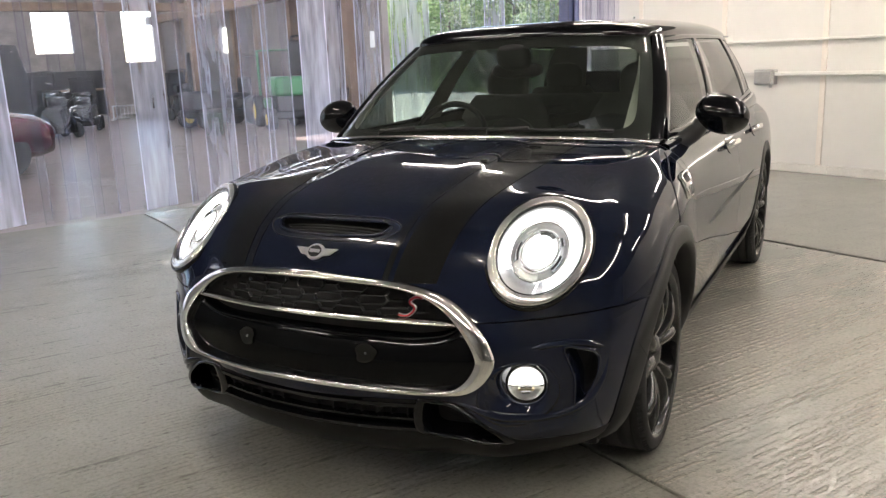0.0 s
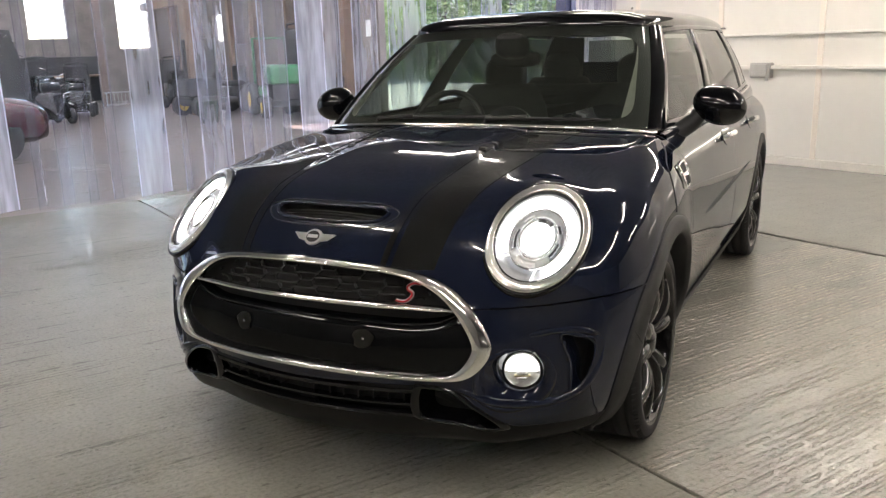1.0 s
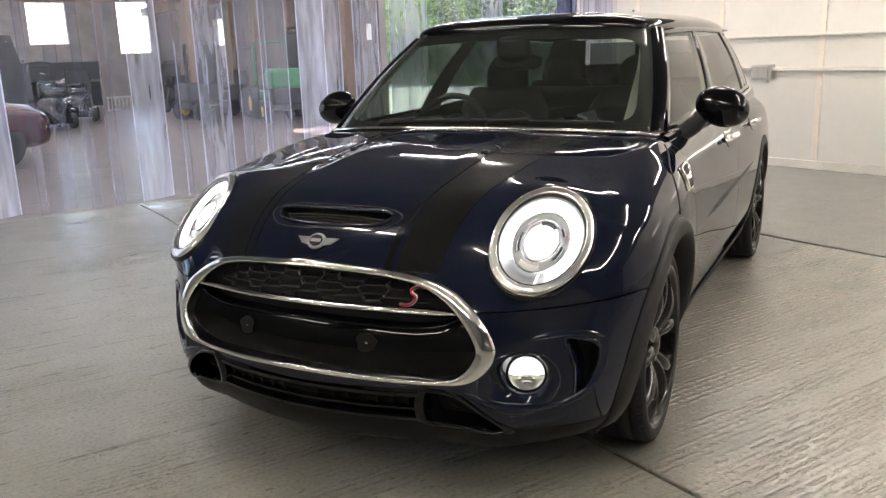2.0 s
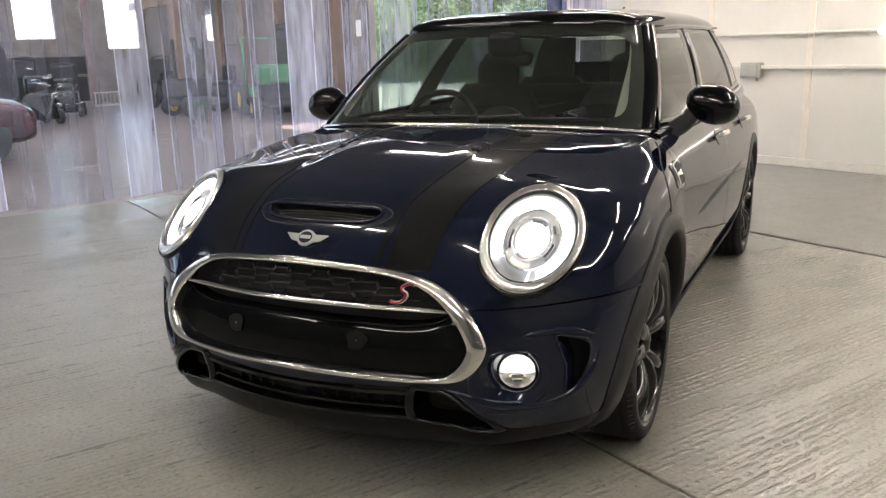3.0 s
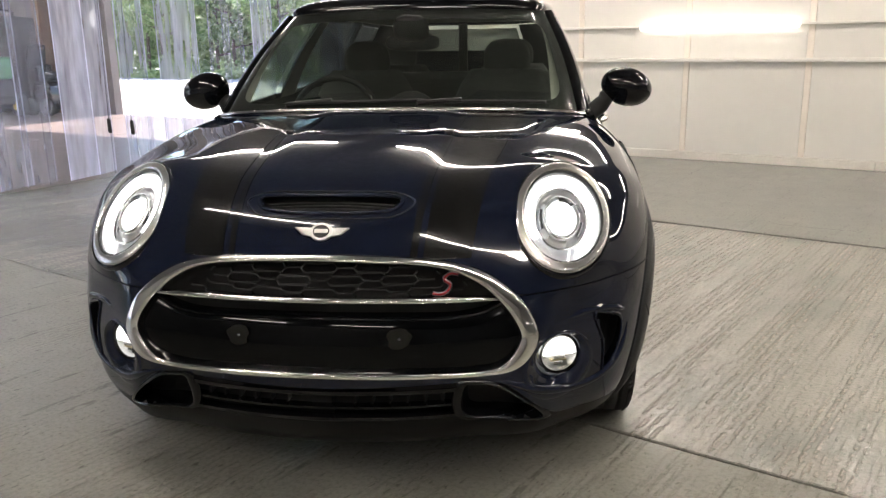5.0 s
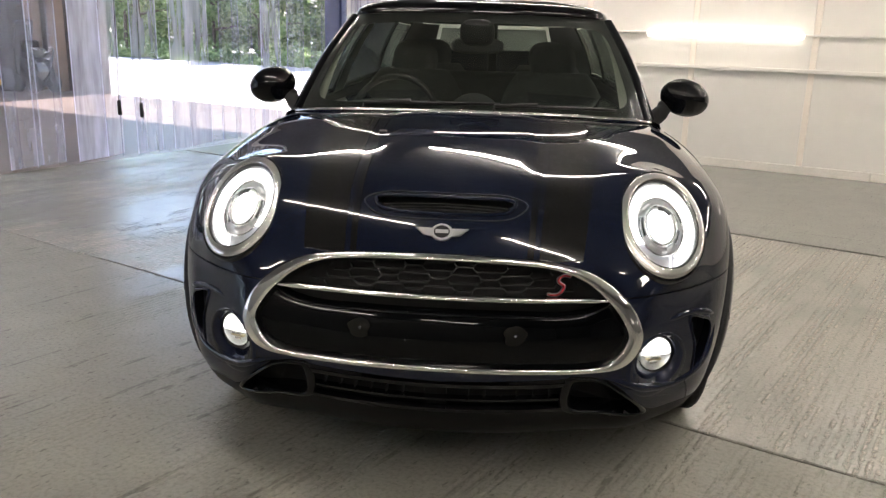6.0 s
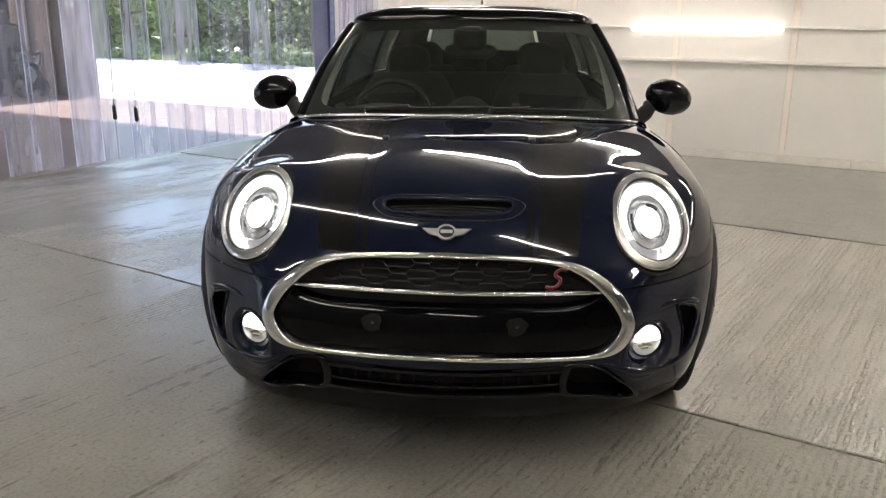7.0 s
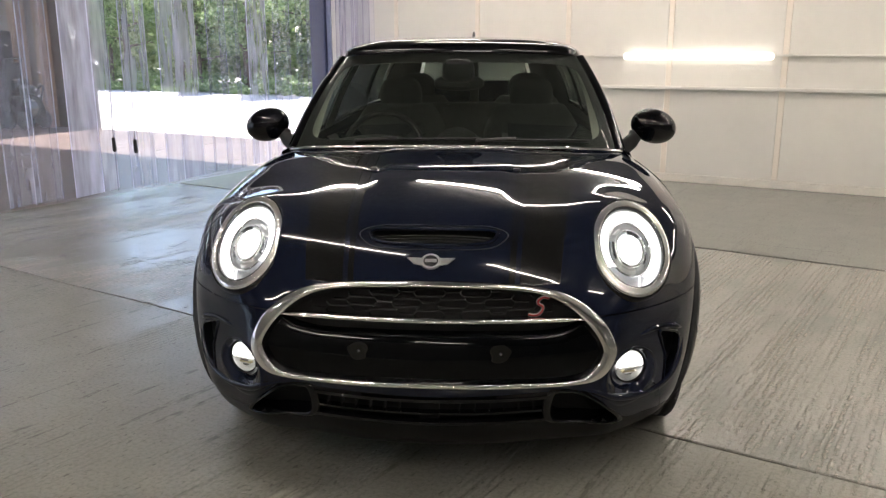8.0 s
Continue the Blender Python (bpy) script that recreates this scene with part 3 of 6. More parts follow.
def inside(poly, x, z):
    hit = False
    for (x0, z0), (x1, z1) in zip(poly, poly[1:] + poly[:1]):
        if (z0 > z) != (z1 > z) and x < x0 + (z - z0) * (x1 - x0) / (z1 - z0):
            hit = not hit
    return hit


mid_ring = [((a[0] + b[0]) / 2, (a[1] + b[1]) / 2) for a, b in zip(GRILLE_OUT, GRILLE_IN)]
LAMP_C, LAMP_AZ, LAMP_EL, LAMP_A, LAMP_B, LAMP_TW = Vector((0.607, -0.433, 0.763)), 0.526, 0.8, 0.132, 0.189, -0.567
FOG_C, FOG_R = (0.617, 0.416), 0.052


def lamp_axes(s=1):
    n = Vector((math.sin(LAMP_AZ) * math.cos(LAMP_EL), -math.cos(LAMP_AZ) * math.cos(LAMP_EL), math.sin(LAMP_EL)))
    u = Vector((0, 0, 1)).cross(n).normalized()
    w = n.cross(u)
    u, w = u * math.cos(LAMP_TW) + w * math.sin(LAMP_TW), w * math.cos(LAMP_TW) - u * math.sin(LAMP_TW)
    flip = Vector((s, 1, 1))
    return LAMP_C * flip, u * flip, w * flip, n * flip


L_C, L_U, L_W, L_N = lamp_axes()


def in_arch(p, r=0.384):
    return abs(p.x) > 0.45 and any((p.y - y) ** 2 + (p.z - HUB_Z) ** 2 < r * r for y in (HUB_F, WB))


def keep_front(p):
    """True where the front's skin is whole: not in the lamps, the grille, the slots or the arches."""
    d = Vector((abs(p.x), p.y, p.z)) - LAMP_C
    if abs(d.dot(L_N)) < 0.12 and (d.dot(L_U) / (LAMP_A * 0.94)) ** 2 + (d.dot(L_W) / (LAMP_B * 0.94)) ** 2 < 1:
        return False
    if p.y < -0.3:
        if inside(mid_ring, p.x, p.z) or inside(SLOT_CUT, abs(p.x), p.z):
            return False
        if p.z < 0.5 and math.hypot(abs(p.x) - FOG_C[0] + 0.013, p.z - FOG_C[1] + 0.006) < FOG_R + 0.0245:
            return False
        if p.z < 0.41 and inside(INTAKE_CUT, abs(p.x), p.z):
            return False
        if abs(p.x) < 0.345 and 0.297 < p.z < 0.372:
            return False
    if p.z > 0.75 and inside(SCOOP_HOLE, p.x, p.y):
        return False
    return not in_arch(p)


car = tagged(empty("car"), "dark navy blue estate car with black roof and lit headlamps", "car")
CAR_M = Matrix()

# The front's skin: columns go round the nose, rows from the sill up to the crown.
columns = [(y, -HALF) for y in np.linspace(0.43, Y0 + 0.02, 18)] + [(Y0, a) for a in np.linspace(-HALF, HALF, 181)] + [(y, HALF) for y in np.linspace(Y0 + 0.02, 0.43, 18)]
CY, CA = np.array([c[0] for c in columns]), np.array([c[1] for c in columns])
SEAM = math.radians(3.05)
paint_edge = curve((0.0, 0.382), (0.40, 0.388), (0.46, 0.378), (0.525, 0.328), (0.565, 0.288), (0.61, 0.262), (0.9, 0.25))
low = np.full(len(CY), -0.3)
for _ in range(14):
    P = cast(CY, CA, low)
    want = paint_edge(np.abs(P[:, 0]))
    low = low + np.clip((want - P[:, 2]) / 0.85, -0.05, 0.05) * 0.8


def rows_between(a, b, n):
    t = np.linspace(0, 1, n)[None, :]
    return np.asarray(a)[:, None] * (1 - t) + np.asarray(b)[:, None] * t


def skin(el, inset=0.0):
    return cast(CY[:, None], CA[:, None], el, inset)


ones = np.ones(len(CY))
high = np.concatenate([rows_between(ones * (SEAM + 0.0045), ones * 1.0, 74), rows_between(ones * 1.02, ones * (HALF - 0.0004), 22)], 1)
part("bonnet", grid(skin(high), keep=keep_front), M_NAVY, car, "", True)
front_only = lambda p: keep_front(p) and p.y < 0.1
part("bumper", grid(skin(rows_between(low, ones * SEAM, 44)), keep=front_only), M_NAVY, car, "", True)
part("valance", grid(skin(rows_between(ones * -0.95, low - 0.002, 30)), keep=front_only), M_VALANCE, car, "matt black lower lip of the bumper", True)

# Sides: wing end, two doors, rear quarter on each flank, with gaps between.
SIDE_ROWS = np.radians(np.linspace(-50, 62, 64))
for s in (1, -1):
    for name, ya, yb, n in (("wing", 0.436, 0.50, 8), ("door", 0.506, 1.60, 44), ("door", 1.606, 2.43, 36), ("rear_quarter", 2.436, Y1, 26)):
        P = cast(np.linspace(ya, yb, n)[:, None], s * HALF, SIDE_ROWS[None, :])
        part(name, grid(P, keep=lambda p: not in_arch(p) and not (name == "rear_quarter" and p.z < 0.42 and p.y < WB + 0.345)), M_NAVY, car, "", True)
P = cast(Y1, np.linspace(HALF, 3 * HALF, 40)[:, None], np.radians(np.linspace(-50, 75, 50))[None, :])
part("tailgate", grid(P, keep=lambda p: not in_arch(p)), M_NAVY, car, "", True)

# Dark structure under the skin, with the wheel housings.
P = cast(np.concatenate([np.full(61, Y0), np.linspace(Y0 + 0.05, Y1, 60)])[:, None], np.concatenate([np.linspace(0, HALF, 61), np.full(60, HALF)])[:, None],
         np.radians(np.linspace(-50, 62, 50))[None, :], 0.055)
for s in (1, -1):
    Q = P * np.array([s, 1, 1])
    part("inner_shell", grid(Q, keep=lambda p: not in_arch(p, 0.40) and not (p.y < -0.2 and 0.26 < p.z < 0.9)), M_DARK, car, "", True)
part("firewall", box(-0.43, 0.43, -0.36, -0.32, 0.2, 0.78, 0.02), M_DARK, car)
part("floor_pan", box(-0.74, 0.74, -0.35, 3.2, 0.17, 0.22, 0.01), M_DARK, car)


def arch_parts(hub_y, s):
    a = np.linspace(math.radians(-8), math.radians(188), 60)
    bm = bmesh.new()
    inner = [[Vector((s * x, hub_y - 0.385 * math.cos(t), HUB_Z + 0.385 * math.sin(t))) for x in (0.50, 0.70, 0.80)] for t in a]
    grid(inner, bm=bm)
    n = len(bm.verts)
    ring = [bm.verts.new((s * 0.5, hub_y - 0.385 * math.cos(t), HUB_Z + 0.385 * math.sin(t))) for t in a]
    bm.faces.new(ring)
    part("wheel_housing", bm, M_DARK, car, "", True)
    rows = []
    for t in np.linspace(math.radians(-17 if hub_y == HUB_F else -14), math.radians(192), 56):
        ahead = max(0.0, math.cos(t)) * max(0.0, 0.9 - max(0, math.sin(t)) * 1.1)
        flare = (0.012 if hub_y == HUB_F else 0.01) * ahead
        row = []
        k = 1.0 if hub_y == HUB_F else 0.4
        for r, lift in ((0.364, -0.05), (0.362, -0.004), (0.365, 0.012 * k), (0.376, 0.016 * k), (0.400 + flare, 0.012 * k), (0.418 + flare * 1.6, 0.008 * k), (0.421 + flare * 1.6, -0.006)):
            y, z = hub_y - r * math.cos(t), max(0.175, HUB_Z + r * math.sin(t))
            row.append(on_side(y, z, lift, s))
        rows.append(row)
    trim = part("arch_trim", grid(rows), M_PLASTIC, car, "matt black plastic wheel arch trim", True)
    if hub_y == HUB_F:
        t = math.radians(17)
        cut = [on_side(hub_y - r * math.cos(t + 0.12 * (r - 0.35) / 0.07), HUB_Z + r * math.sin(t + 0.12 * (r - 0.35) / 0.07), l, s) for r, l in ((0.364, 0.009), (0.376, 0.0155), (0.400, 0.0125), (0.420, 0.008))]
        part("trim_seam", tube(cut, 0.0022, 6), M_DARK, trim, "", True)


for s in (1, -1):
    for hub in (HUB_F, WB):
        arch_parts(hub, s)
    sill = [[on_side(y, z, 0.006 + 0.012 * math.sin(math.pi * k / 6), s) for k, z in enumerate(np.linspace(0.175, 0.275, 7))] for y in np.linspace(0.47, 2.28, 40)]
    part("sill_trim", grid(sill), M_PLASTIC, car, "matt black plastic sill strip", True)

# ---- grille ----
N = 160
go, gi = spline([(x, 0, z) for x, z in GRILLE_OUT], N, True), spline([(x, 0, z) for x, z in GRILLE_IN], N, True)
rows = []
for k in range(N):
    row = []
    for f, lift in ((0.0, -0.006), (0.03, 0.005), (0.10, 0.0105), (0.16, 0.012), (0.5, 0.0135), (0.84, 0.012), (0.90, 0.009), (0.96, 0.002), (1.0, -0.02)):
        q = go[k].lerp(gi[k], f)
        row.append(on_nose(q.x, q.z, 0) + Vector((0, -lift, 0)))
    rows.append(row)
part("grille_surround", grid(rows, close_u=True), M_CHROME, car, "broad polished chrome ring", True)
rows = [[on_nose(gi[k].x * f, 0.55 + (gi[k].z - 0.55) * f, -d) for f, d in ((1.03, 0.02), (1.0, 0.05), (0.6, 0.055), (0.02, 0.055))] for k in range(0, N, 2)]
part("grille_backing", grid(rows, close_u=True), M_DARK, car, "", True)
INNER = [(x, z) for x, z in GRILLE_IN]

# Stretched honeycomb over the upper opening.
bm = bmesh.new()
cw, ch, pitch, lift_z = 0.047, 0.0108, 0.134, 0.0300


def flat_bar(bm, pts, w, depth, base, closed):
    """A flat bar of width w and depth that follows points of the nose, base below its skin."""
    rows = []
    m = len(pts)
    for i, (x, z) in enumerate(pts):
        a, b = (pts[i - 1] if closed or i else pts[i]), (pts[(i + 1) % m] if closed or i < m - 1 else pts[i])
        d = Vector((b[0] - a[0], b[1] - a[1])).normalized()
        o = Vector((-d.y, d.x)) * w / 2
        y = skin_y(x, z) + base
        rows.append([Vector((x + o.x * k, y + dy, z + o.y * k)) for k, dy in ((1, 0), (-1, 0), (-1, depth), (1, depth))])
    return grid(rows, close_u=closed, close_v=True, bm=bm)


for r in range(-1, 5):
    z = 0.612 + r * lift_z
    for c in range(-6, 7):
        x = (c + (0.5 if r % 2 else 0)) * pitch
        cell = [(x - cw, z), (x - cw + 0.010, z + ch), (x + cw - 0.010, z + ch), (x + cw, z), (x + cw - 0.010, z - ch), (x - cw + 0.010, z - ch)]
        if all(inside(INNER, px, pz) and pz > 0.598 for px, pz in cell):
            flat_bar(bm, cell, 0.0040, 0.012, 0.018, True)
        for u in ((x + cw, z), (x + pitch - cw, z)), ((x - cw + 0.012, z + ch), (x - cw + 0.012 - 0.008, z + lift_z - ch)), ((x + cw - 0.012, z + ch), (x + cw - 0.012 + 0.008, z + lift_z - ch)):
            if all(inside(INNER, px, pz) and pz > 0.598 for px, pz in u):
                flat_bar(bm, list(u), 0.0045, 0.012, 0.022, False)
part("grille_mesh", bm, M_MESH, car, "black honeycomb grille mesh")


def bow(x):
    return 0.600 - 0.05 * x * x


rows = []
for x in np.linspace(-0.455, 0.455, 60):
    w = 0.0075 * min(1.0, (0.457 - abs(x)) / 0.07 + 0.15)
    z = bow(x) + 0.02 * max(0, abs(x) - 0.40)
    y = skin_y(x, z)
    rows.append([Vector((x, y + dy, z + w * k)) for k, dy in ((1, 0.02), (1, 0.004), (0.3, -0.004), (-0.6, -0.003), (-1, 0.006), (-1, 0.02))])
part("grille_bar", grid(rows, close_v=True), M_CHROME, car, "thin chrome bar across the grille", True)

# Gloss black panel in the lower opening.
top_edge = curve((0, 0.556), (0.2, 0.553), (0.33, 0.549), (0.40, 0.556), (0.45, 0.578), (0.475, 0.595))
bottom_edge = curve((0, 0.424), (0.25, 0.419), (0.40, 0.415), (0.46, 0.424), (0.50, 0.452), (0.514, 0.50))
rows = []
for x in np.linspace(-0.508, 0.508, 90):
    ax = abs(x)
    z1, z0 = float(top_edge(min(ax, 0.475))), float(bottom_edge(ax))
    if ax > 0.46:
        z1 = min(z1, float(curve((0.46, 0.588), (0.49, 0.557), (0.509, 0.515))(ax)))
    zs = [z0 + (z1 - z0) * k for k in (0, 0.25, 0.5, 0.75, 0.95, 1.0)]
    rows.append([Vector((x, skin_y(x, z) + d, z)) for z, d in zip(zs, (0.012, 0.009, 0.008, 0.009, 0.011, 0.016))] + [Vector((x, skin_y(x, z1) + 0.05, z1 + 0.006))])
part("plate_panel", grid(rows), M_PANEL, car, "gloss black blank number plate panel", True)
part("panel_edge", tube([r[5] + Vector((0, -0.004, 0)) for r in rows], 0.0028, 6), M_BLACK_GLOSS, car, "", True)
for s in (-1, 1):
    q = on_nose(0.205 * s, 0.508) + Vector((0, 0.006, 0))
    n = normal(*q)
    M = Matrix.Translation(q) @ n.to_track_quat("Z", "Y").to_matrix().to_4x4()
    bm = bmesh.new()
    rim_v = [bm.verts.new(M @ Vector(((0.030 + 0.004 * math.sin(3 * t + s) + 0.002 * math.sin(7 * t)) * math.cos(t), (0.029 + 0.003 * math.sin(2 * t + 1)) * math.sin(t), 0.0012))) for t in np.linspace(0, math.tau, 33)[:-1]]
    mid_v = [bm.verts.new(M @ Vector((v[0] * 0.86, v[1] * 0.86, 0.0022))) for v in [M.inverted() @ q.co for q in rim_v]]
    bm.faces.new(mid_v)
    for k in range(32):
        bm.faces.new((rim_v[k - 1], rim_v[k], mid_v[k], mid_v[k - 1]))
    pad = part("fixing_pad", bm, M_PAD, car, "dull smeared adhesive mark with a screw")
    bm = bmesh.new()
    bmesh.ops.create_uvsphere(bm, u_segments=10, v_segments=6, radius=0.005, matrix=M @ pose(0.002, 0, 0.002))
    part("screw", bm, M_BOWL, pad, "", True)


# ---- bonnet details ----
def oval_on_top(pts, n=90):
    return [(p.x, p.y) for p in spline([(x, y, 0) for x, y in pts], n, True)]


part("scoop_seam", tube([on_top(x, y, 0.0002) for x, y in oval_on_top(SCOOP)], 0.0022, 6, closed=True), M_DARK, car, "", True)
hole = oval_on_top(SCOOP_HOLE)
part("scoop_lip", tube([on_top(x, y, 0.002) for x, y in hole], 0.005, 8, closed=True), M_NAVY, car, "", True)
rows = [[on_top(x, y, 0.0), on_top(x, y, 0.0) + Vector((0, 0.02, -0.02)), Vector((x * 0.9, y + 0.05, 0.77))] for x, y in hole]
duct = grid(rows, close_u=True)
duct.faces.new([v for v in duct.verts if abs(v.co.z - 0.77) < 1e-5])
part("air_scoop", duct, M_DARK, car, "black bonnet air scoop opening", True)
bm = bmesh.new()
for k in range(4):
    y = -0.532 - 0.010 * k
    w = 0.17 - 0.012 * k
    tube([on_top(x, y, -0.012) for x in np.linspace(-w, w, 14)], 0.0022, 5, bm)
part("scoop_slat", bm, M_PLASTIC, car)


def stripe(s, edges):
    """A film stripe along the bonnet; edges give its inner and outer x."""
    rows = []
    for y in np.concatenate([np.linspace(-0.655, -0.45, 40), np.linspace(-0.44, 0.38, 40)]):
        a, b = edges(y)
        row = []
        for x in np.linspace(a, b, 8):
            z = skin_z(x * s, y)
            if z < 0.69:
                z = 0.69
            p = Vector((x * s, y, z))
            if z == 0.69:
                p.y = skin_y(x * s, z)
            row.append(p + normal(*p) * 0.0012)
        rows.append(row)
    part("stripe", grid(rows), M_STRIPE, car, "black film stripe on the bonnet", True)


spread = curve((-0.66, 0.0), (-0.6, 0.10), (-0.2, 0.55), (0.38, 1.0))
for s in (1, -1):
    stripe(s, lambda y: (0.258 + 0.055 * float(spread(y)), 0.368 + 0.115 * float(spread(y))))
    stripe(s, lambda y: (0.226 + 0.048 * float(spread(y)), 0.243 + 0.053 * float(spread(y))))

# Winged badge: a disc between two wings, no lettering.
q = on_nose(0, 0.752, 0.004)
n = normal(*q)
u = Vector((1, 0, 0))
w = n.cross(u) * -1
w = -w if w.z < 0 else w
B = Matrix.Translation(q) @ Matrix((u, w, n)).transposed().to_4x4()


def plate(outline, depth, M):
    bm = bmesh.new()
    a = [bm.verts.new(M @ Vector((x, y, 0))) for x, y in outline]
    b = [bm.verts.new(M @ Vector((x * 0.96, y * 0.96, depth))) for x, y in outline]
    bm.faces.new(b)
    bm.faces.new(a)
    for i in range(len(a)):
        bm.faces.new((a[i - 1], a[i], b[i], b[i - 1]))
    return bm


badge = part("badge", plate([(0.030 * math.cos(t), 0.026 * math.sin(t)) for t in np.linspace(0, math.tau, 33)[:-1]], 0.006, B), M_SILVER, car, "silver winged badge")
part("badge_disc", plate([(0.022 * math.cos(t), 0.019 * math.sin(t)) for t in np.linspace(0, math.tau, 33)[:-1]], 0.0075, B), M_DARK, badge)
part("badge_bar", plate([(-0.018, -0.0055), (0.018, -0.0055), (0.018, 0.0055), (-0.018, 0.0055)], 0.009, B), M_SILVER, badge)
for s in (1, -1):
    wing = [(0.024, 0.012), (0.072, 0.013), (0.062, 0.004), (0.050, -0.008), (0.026, -0.013)]
    part("badge_wing", plate([(s * x, y) for x, y in (wing if s > 0 else wing[::-1])], 0.004, B), M_SILVER, badge)

# The red emblem in the grille: a slanted double curve.
path = [(0.026, 0.021), (0.006, 0.024), (-0.008, 0.016), (-0.004, 0.007), (0.010, 0.000), (0.012, -0.010), (0.002, -0.021), (-0.014, -0.023), (-0.030, -0.020)]
for name, mat, r, out in (("emblem", M_SILVER, 0.0050, 0.012), ("emblem_face", M_RED, 0.0030, 0.0085)):
    pts = []
    for p in spline([(x + 0.25 * z, 0, z) for x, z in path], 40):
        x, z = 0.318 + p.x * 0.9, 0.632 + p.z
        pts.append((x, skin_y(x, z) + out, z))
    part(name, tube(pts, r, 8), mat, car, "red slanted emblem with silver edge", True)

for s in (1, -1):
    q = on_top(0.258 * s, -0.02, 0.0)
    bm = box(-0.012, 0.012, -0.010, 0.010, -0.004, 0.007, 0.003, M=Matrix.Translation(q))
    part("washer_jet", bm, M_PLASTIC, car)


# ---- lamps ----
def headlamp(s):
    c, u, w, n = lamp_axes(s)
    c = c - n * 0.001

    def ring(f, d, m=72, cx=0.0, cy=0.0):
        return [c + u * ((f * math.cos(t) + cx) * LAMP_A) + w * ((f * math.sin(t) + cy) * LAMP_B) + n * d for t in np.linspace(0, math.tau, m + 1)[:-1]]

    def lathe(rows):
        return grid([list(r) for r in zip(*[ring(f, d) for f, d in rows])], close_u=True)
    lamp = part("headlamp", lathe([(0.84, -0.06), (0.82, 0.004)]), M_DARK, car, "round lit headlamp in a chrome ring", True)
    part("lamp_gap", lathe([(1.05, -0.012), (1.045, 0.001), (1.02, 0.004), (1.004, 0.0)]), M_BLACK_GLOSS, lamp, "", True)
    part("bezel", lathe([(1.006, -0.030), (1.004, 0.002), (0.995, 0.005), (0.965, 0.009), (0.915, 0.0118), (0.865, 0.0118), (0.838, 0.008), (0.832, -0.02)]), M_SATIN, lamp, "broad flat satin chrome ring", True)
    part("gasket", lathe([(0.836, 0.005), (0.822, 0.009), (0.806, 0.003)]), M_DARK, lamp, "", True)
    part("reflector", lathe([(0.83, -0.004), (0.74, -0.010), (0.62, -0.016), (0.60, -0.026), (0.45, -0.034), (0.36, -0.036), (0.01, -0.036)]), M_REFLECT, lamp, "", True)
    # Daytime ring, open at its foot, with a cut where the clear pane shows.
    a = np.linspace(math.radians(-52), math.radians(228), 60)
    arc = [[c + u * (f * math.cos(t) * LAMP_A) + w * (f * math.sin(t) * LAMP_B) + n * d for f, d in ((0.775, -0.004), (0.745, 0.003), (0.64, 0.002), (0.575 + 0.02 * math.sin(5 * t), -0.010))] for t in a]
    part("light_ring", grid(arc), M_LAMP, lamp, "glowing white daytime ring", True)
    part("projector_rim", lathe([(0.375, -0.022), (0.365, -0.008), (0.335, -0.006), (0.315, -0.012)]), M_SILVER, lamp, "", True)
    part("projector", lathe([(0.325, -0.014), (0.28, -0.004), (0.18, 0.002), (0.1, 0.006), (0.01, 0.007)]), M_PROJ, lamp, "glowing projector lens", True)
    for f, d in ((0.375, -0.010), (0.55, -0.016)):
        part("trim_ring", lathe([(f + 0.012, d), (f + 0.006, d + 0.006), (f - 0.006, d + 0.006), (f - 0.012, d)]), M_CHROME, lamp, "", True)
    part("inner_bowl", lathe([(0.555, -0.018), (0.48, -0.021), (0.40, -0.012)]), M_REFLECT, lamp, "", True)
    # Bright blocks set unevenly round the projector.
    for t0, t1, mat in ((-0.5, 0.15, M_BOWL), (0.55, 0.95, M_BOWL), (2.3, 2.75, M_SILVER), (3.1, 3.9, M_BOWL), (4.3, 5.2, M_SILVER)):
        vane = [[c + u * (f * math.cos(t) * LAMP_A) + w * (f * math.sin(t) * LAMP_B) + n * d for f, d in ((0.41, -0.024), (0.415, -0.009), (0.47, -0.011), (0.50, -0.024))] for t in np.linspace(t0, t1, 9)]
        part("vane", grid(vane), mat, lamp, "", True)
    lid = [[c + u * (f * math.cos(t) * LAMP_A) + w * (f * math.sin(t) * LAMP_B) + n * d for f, d in ((0.36, -0.02), (0.355, 0.002), (0.27, 0.006), (0.255, -0.01))] for t in np.linspace(math.radians(58), math.radians(125), 12)]
    part("lamp_hood", grid(lid), M_BOWL, lamp, "grey hood over the projector", True)
    for t in (-1.05, -2.2):
        p = [c + u * (f * math.cos(t + g) * LAMP_A) + w * (f * math.sin(t + g) * LAMP_B) + n * -0.006 for f, g in ((0.58, 0.0), (0.80, -0.12))]
        part("light_edge", tube(p, 0.0022, 6), M_LAMP, lamp, "", True)
    lens = part("lens", lathe([(0.84, 0.008), (0.7, 0.017), (0.5, 0.024), (0.25, 0.029), (0.01, 0.030)]), M_LENS, lamp, "clear curved lens", True)
    lens.visible_shadow = False


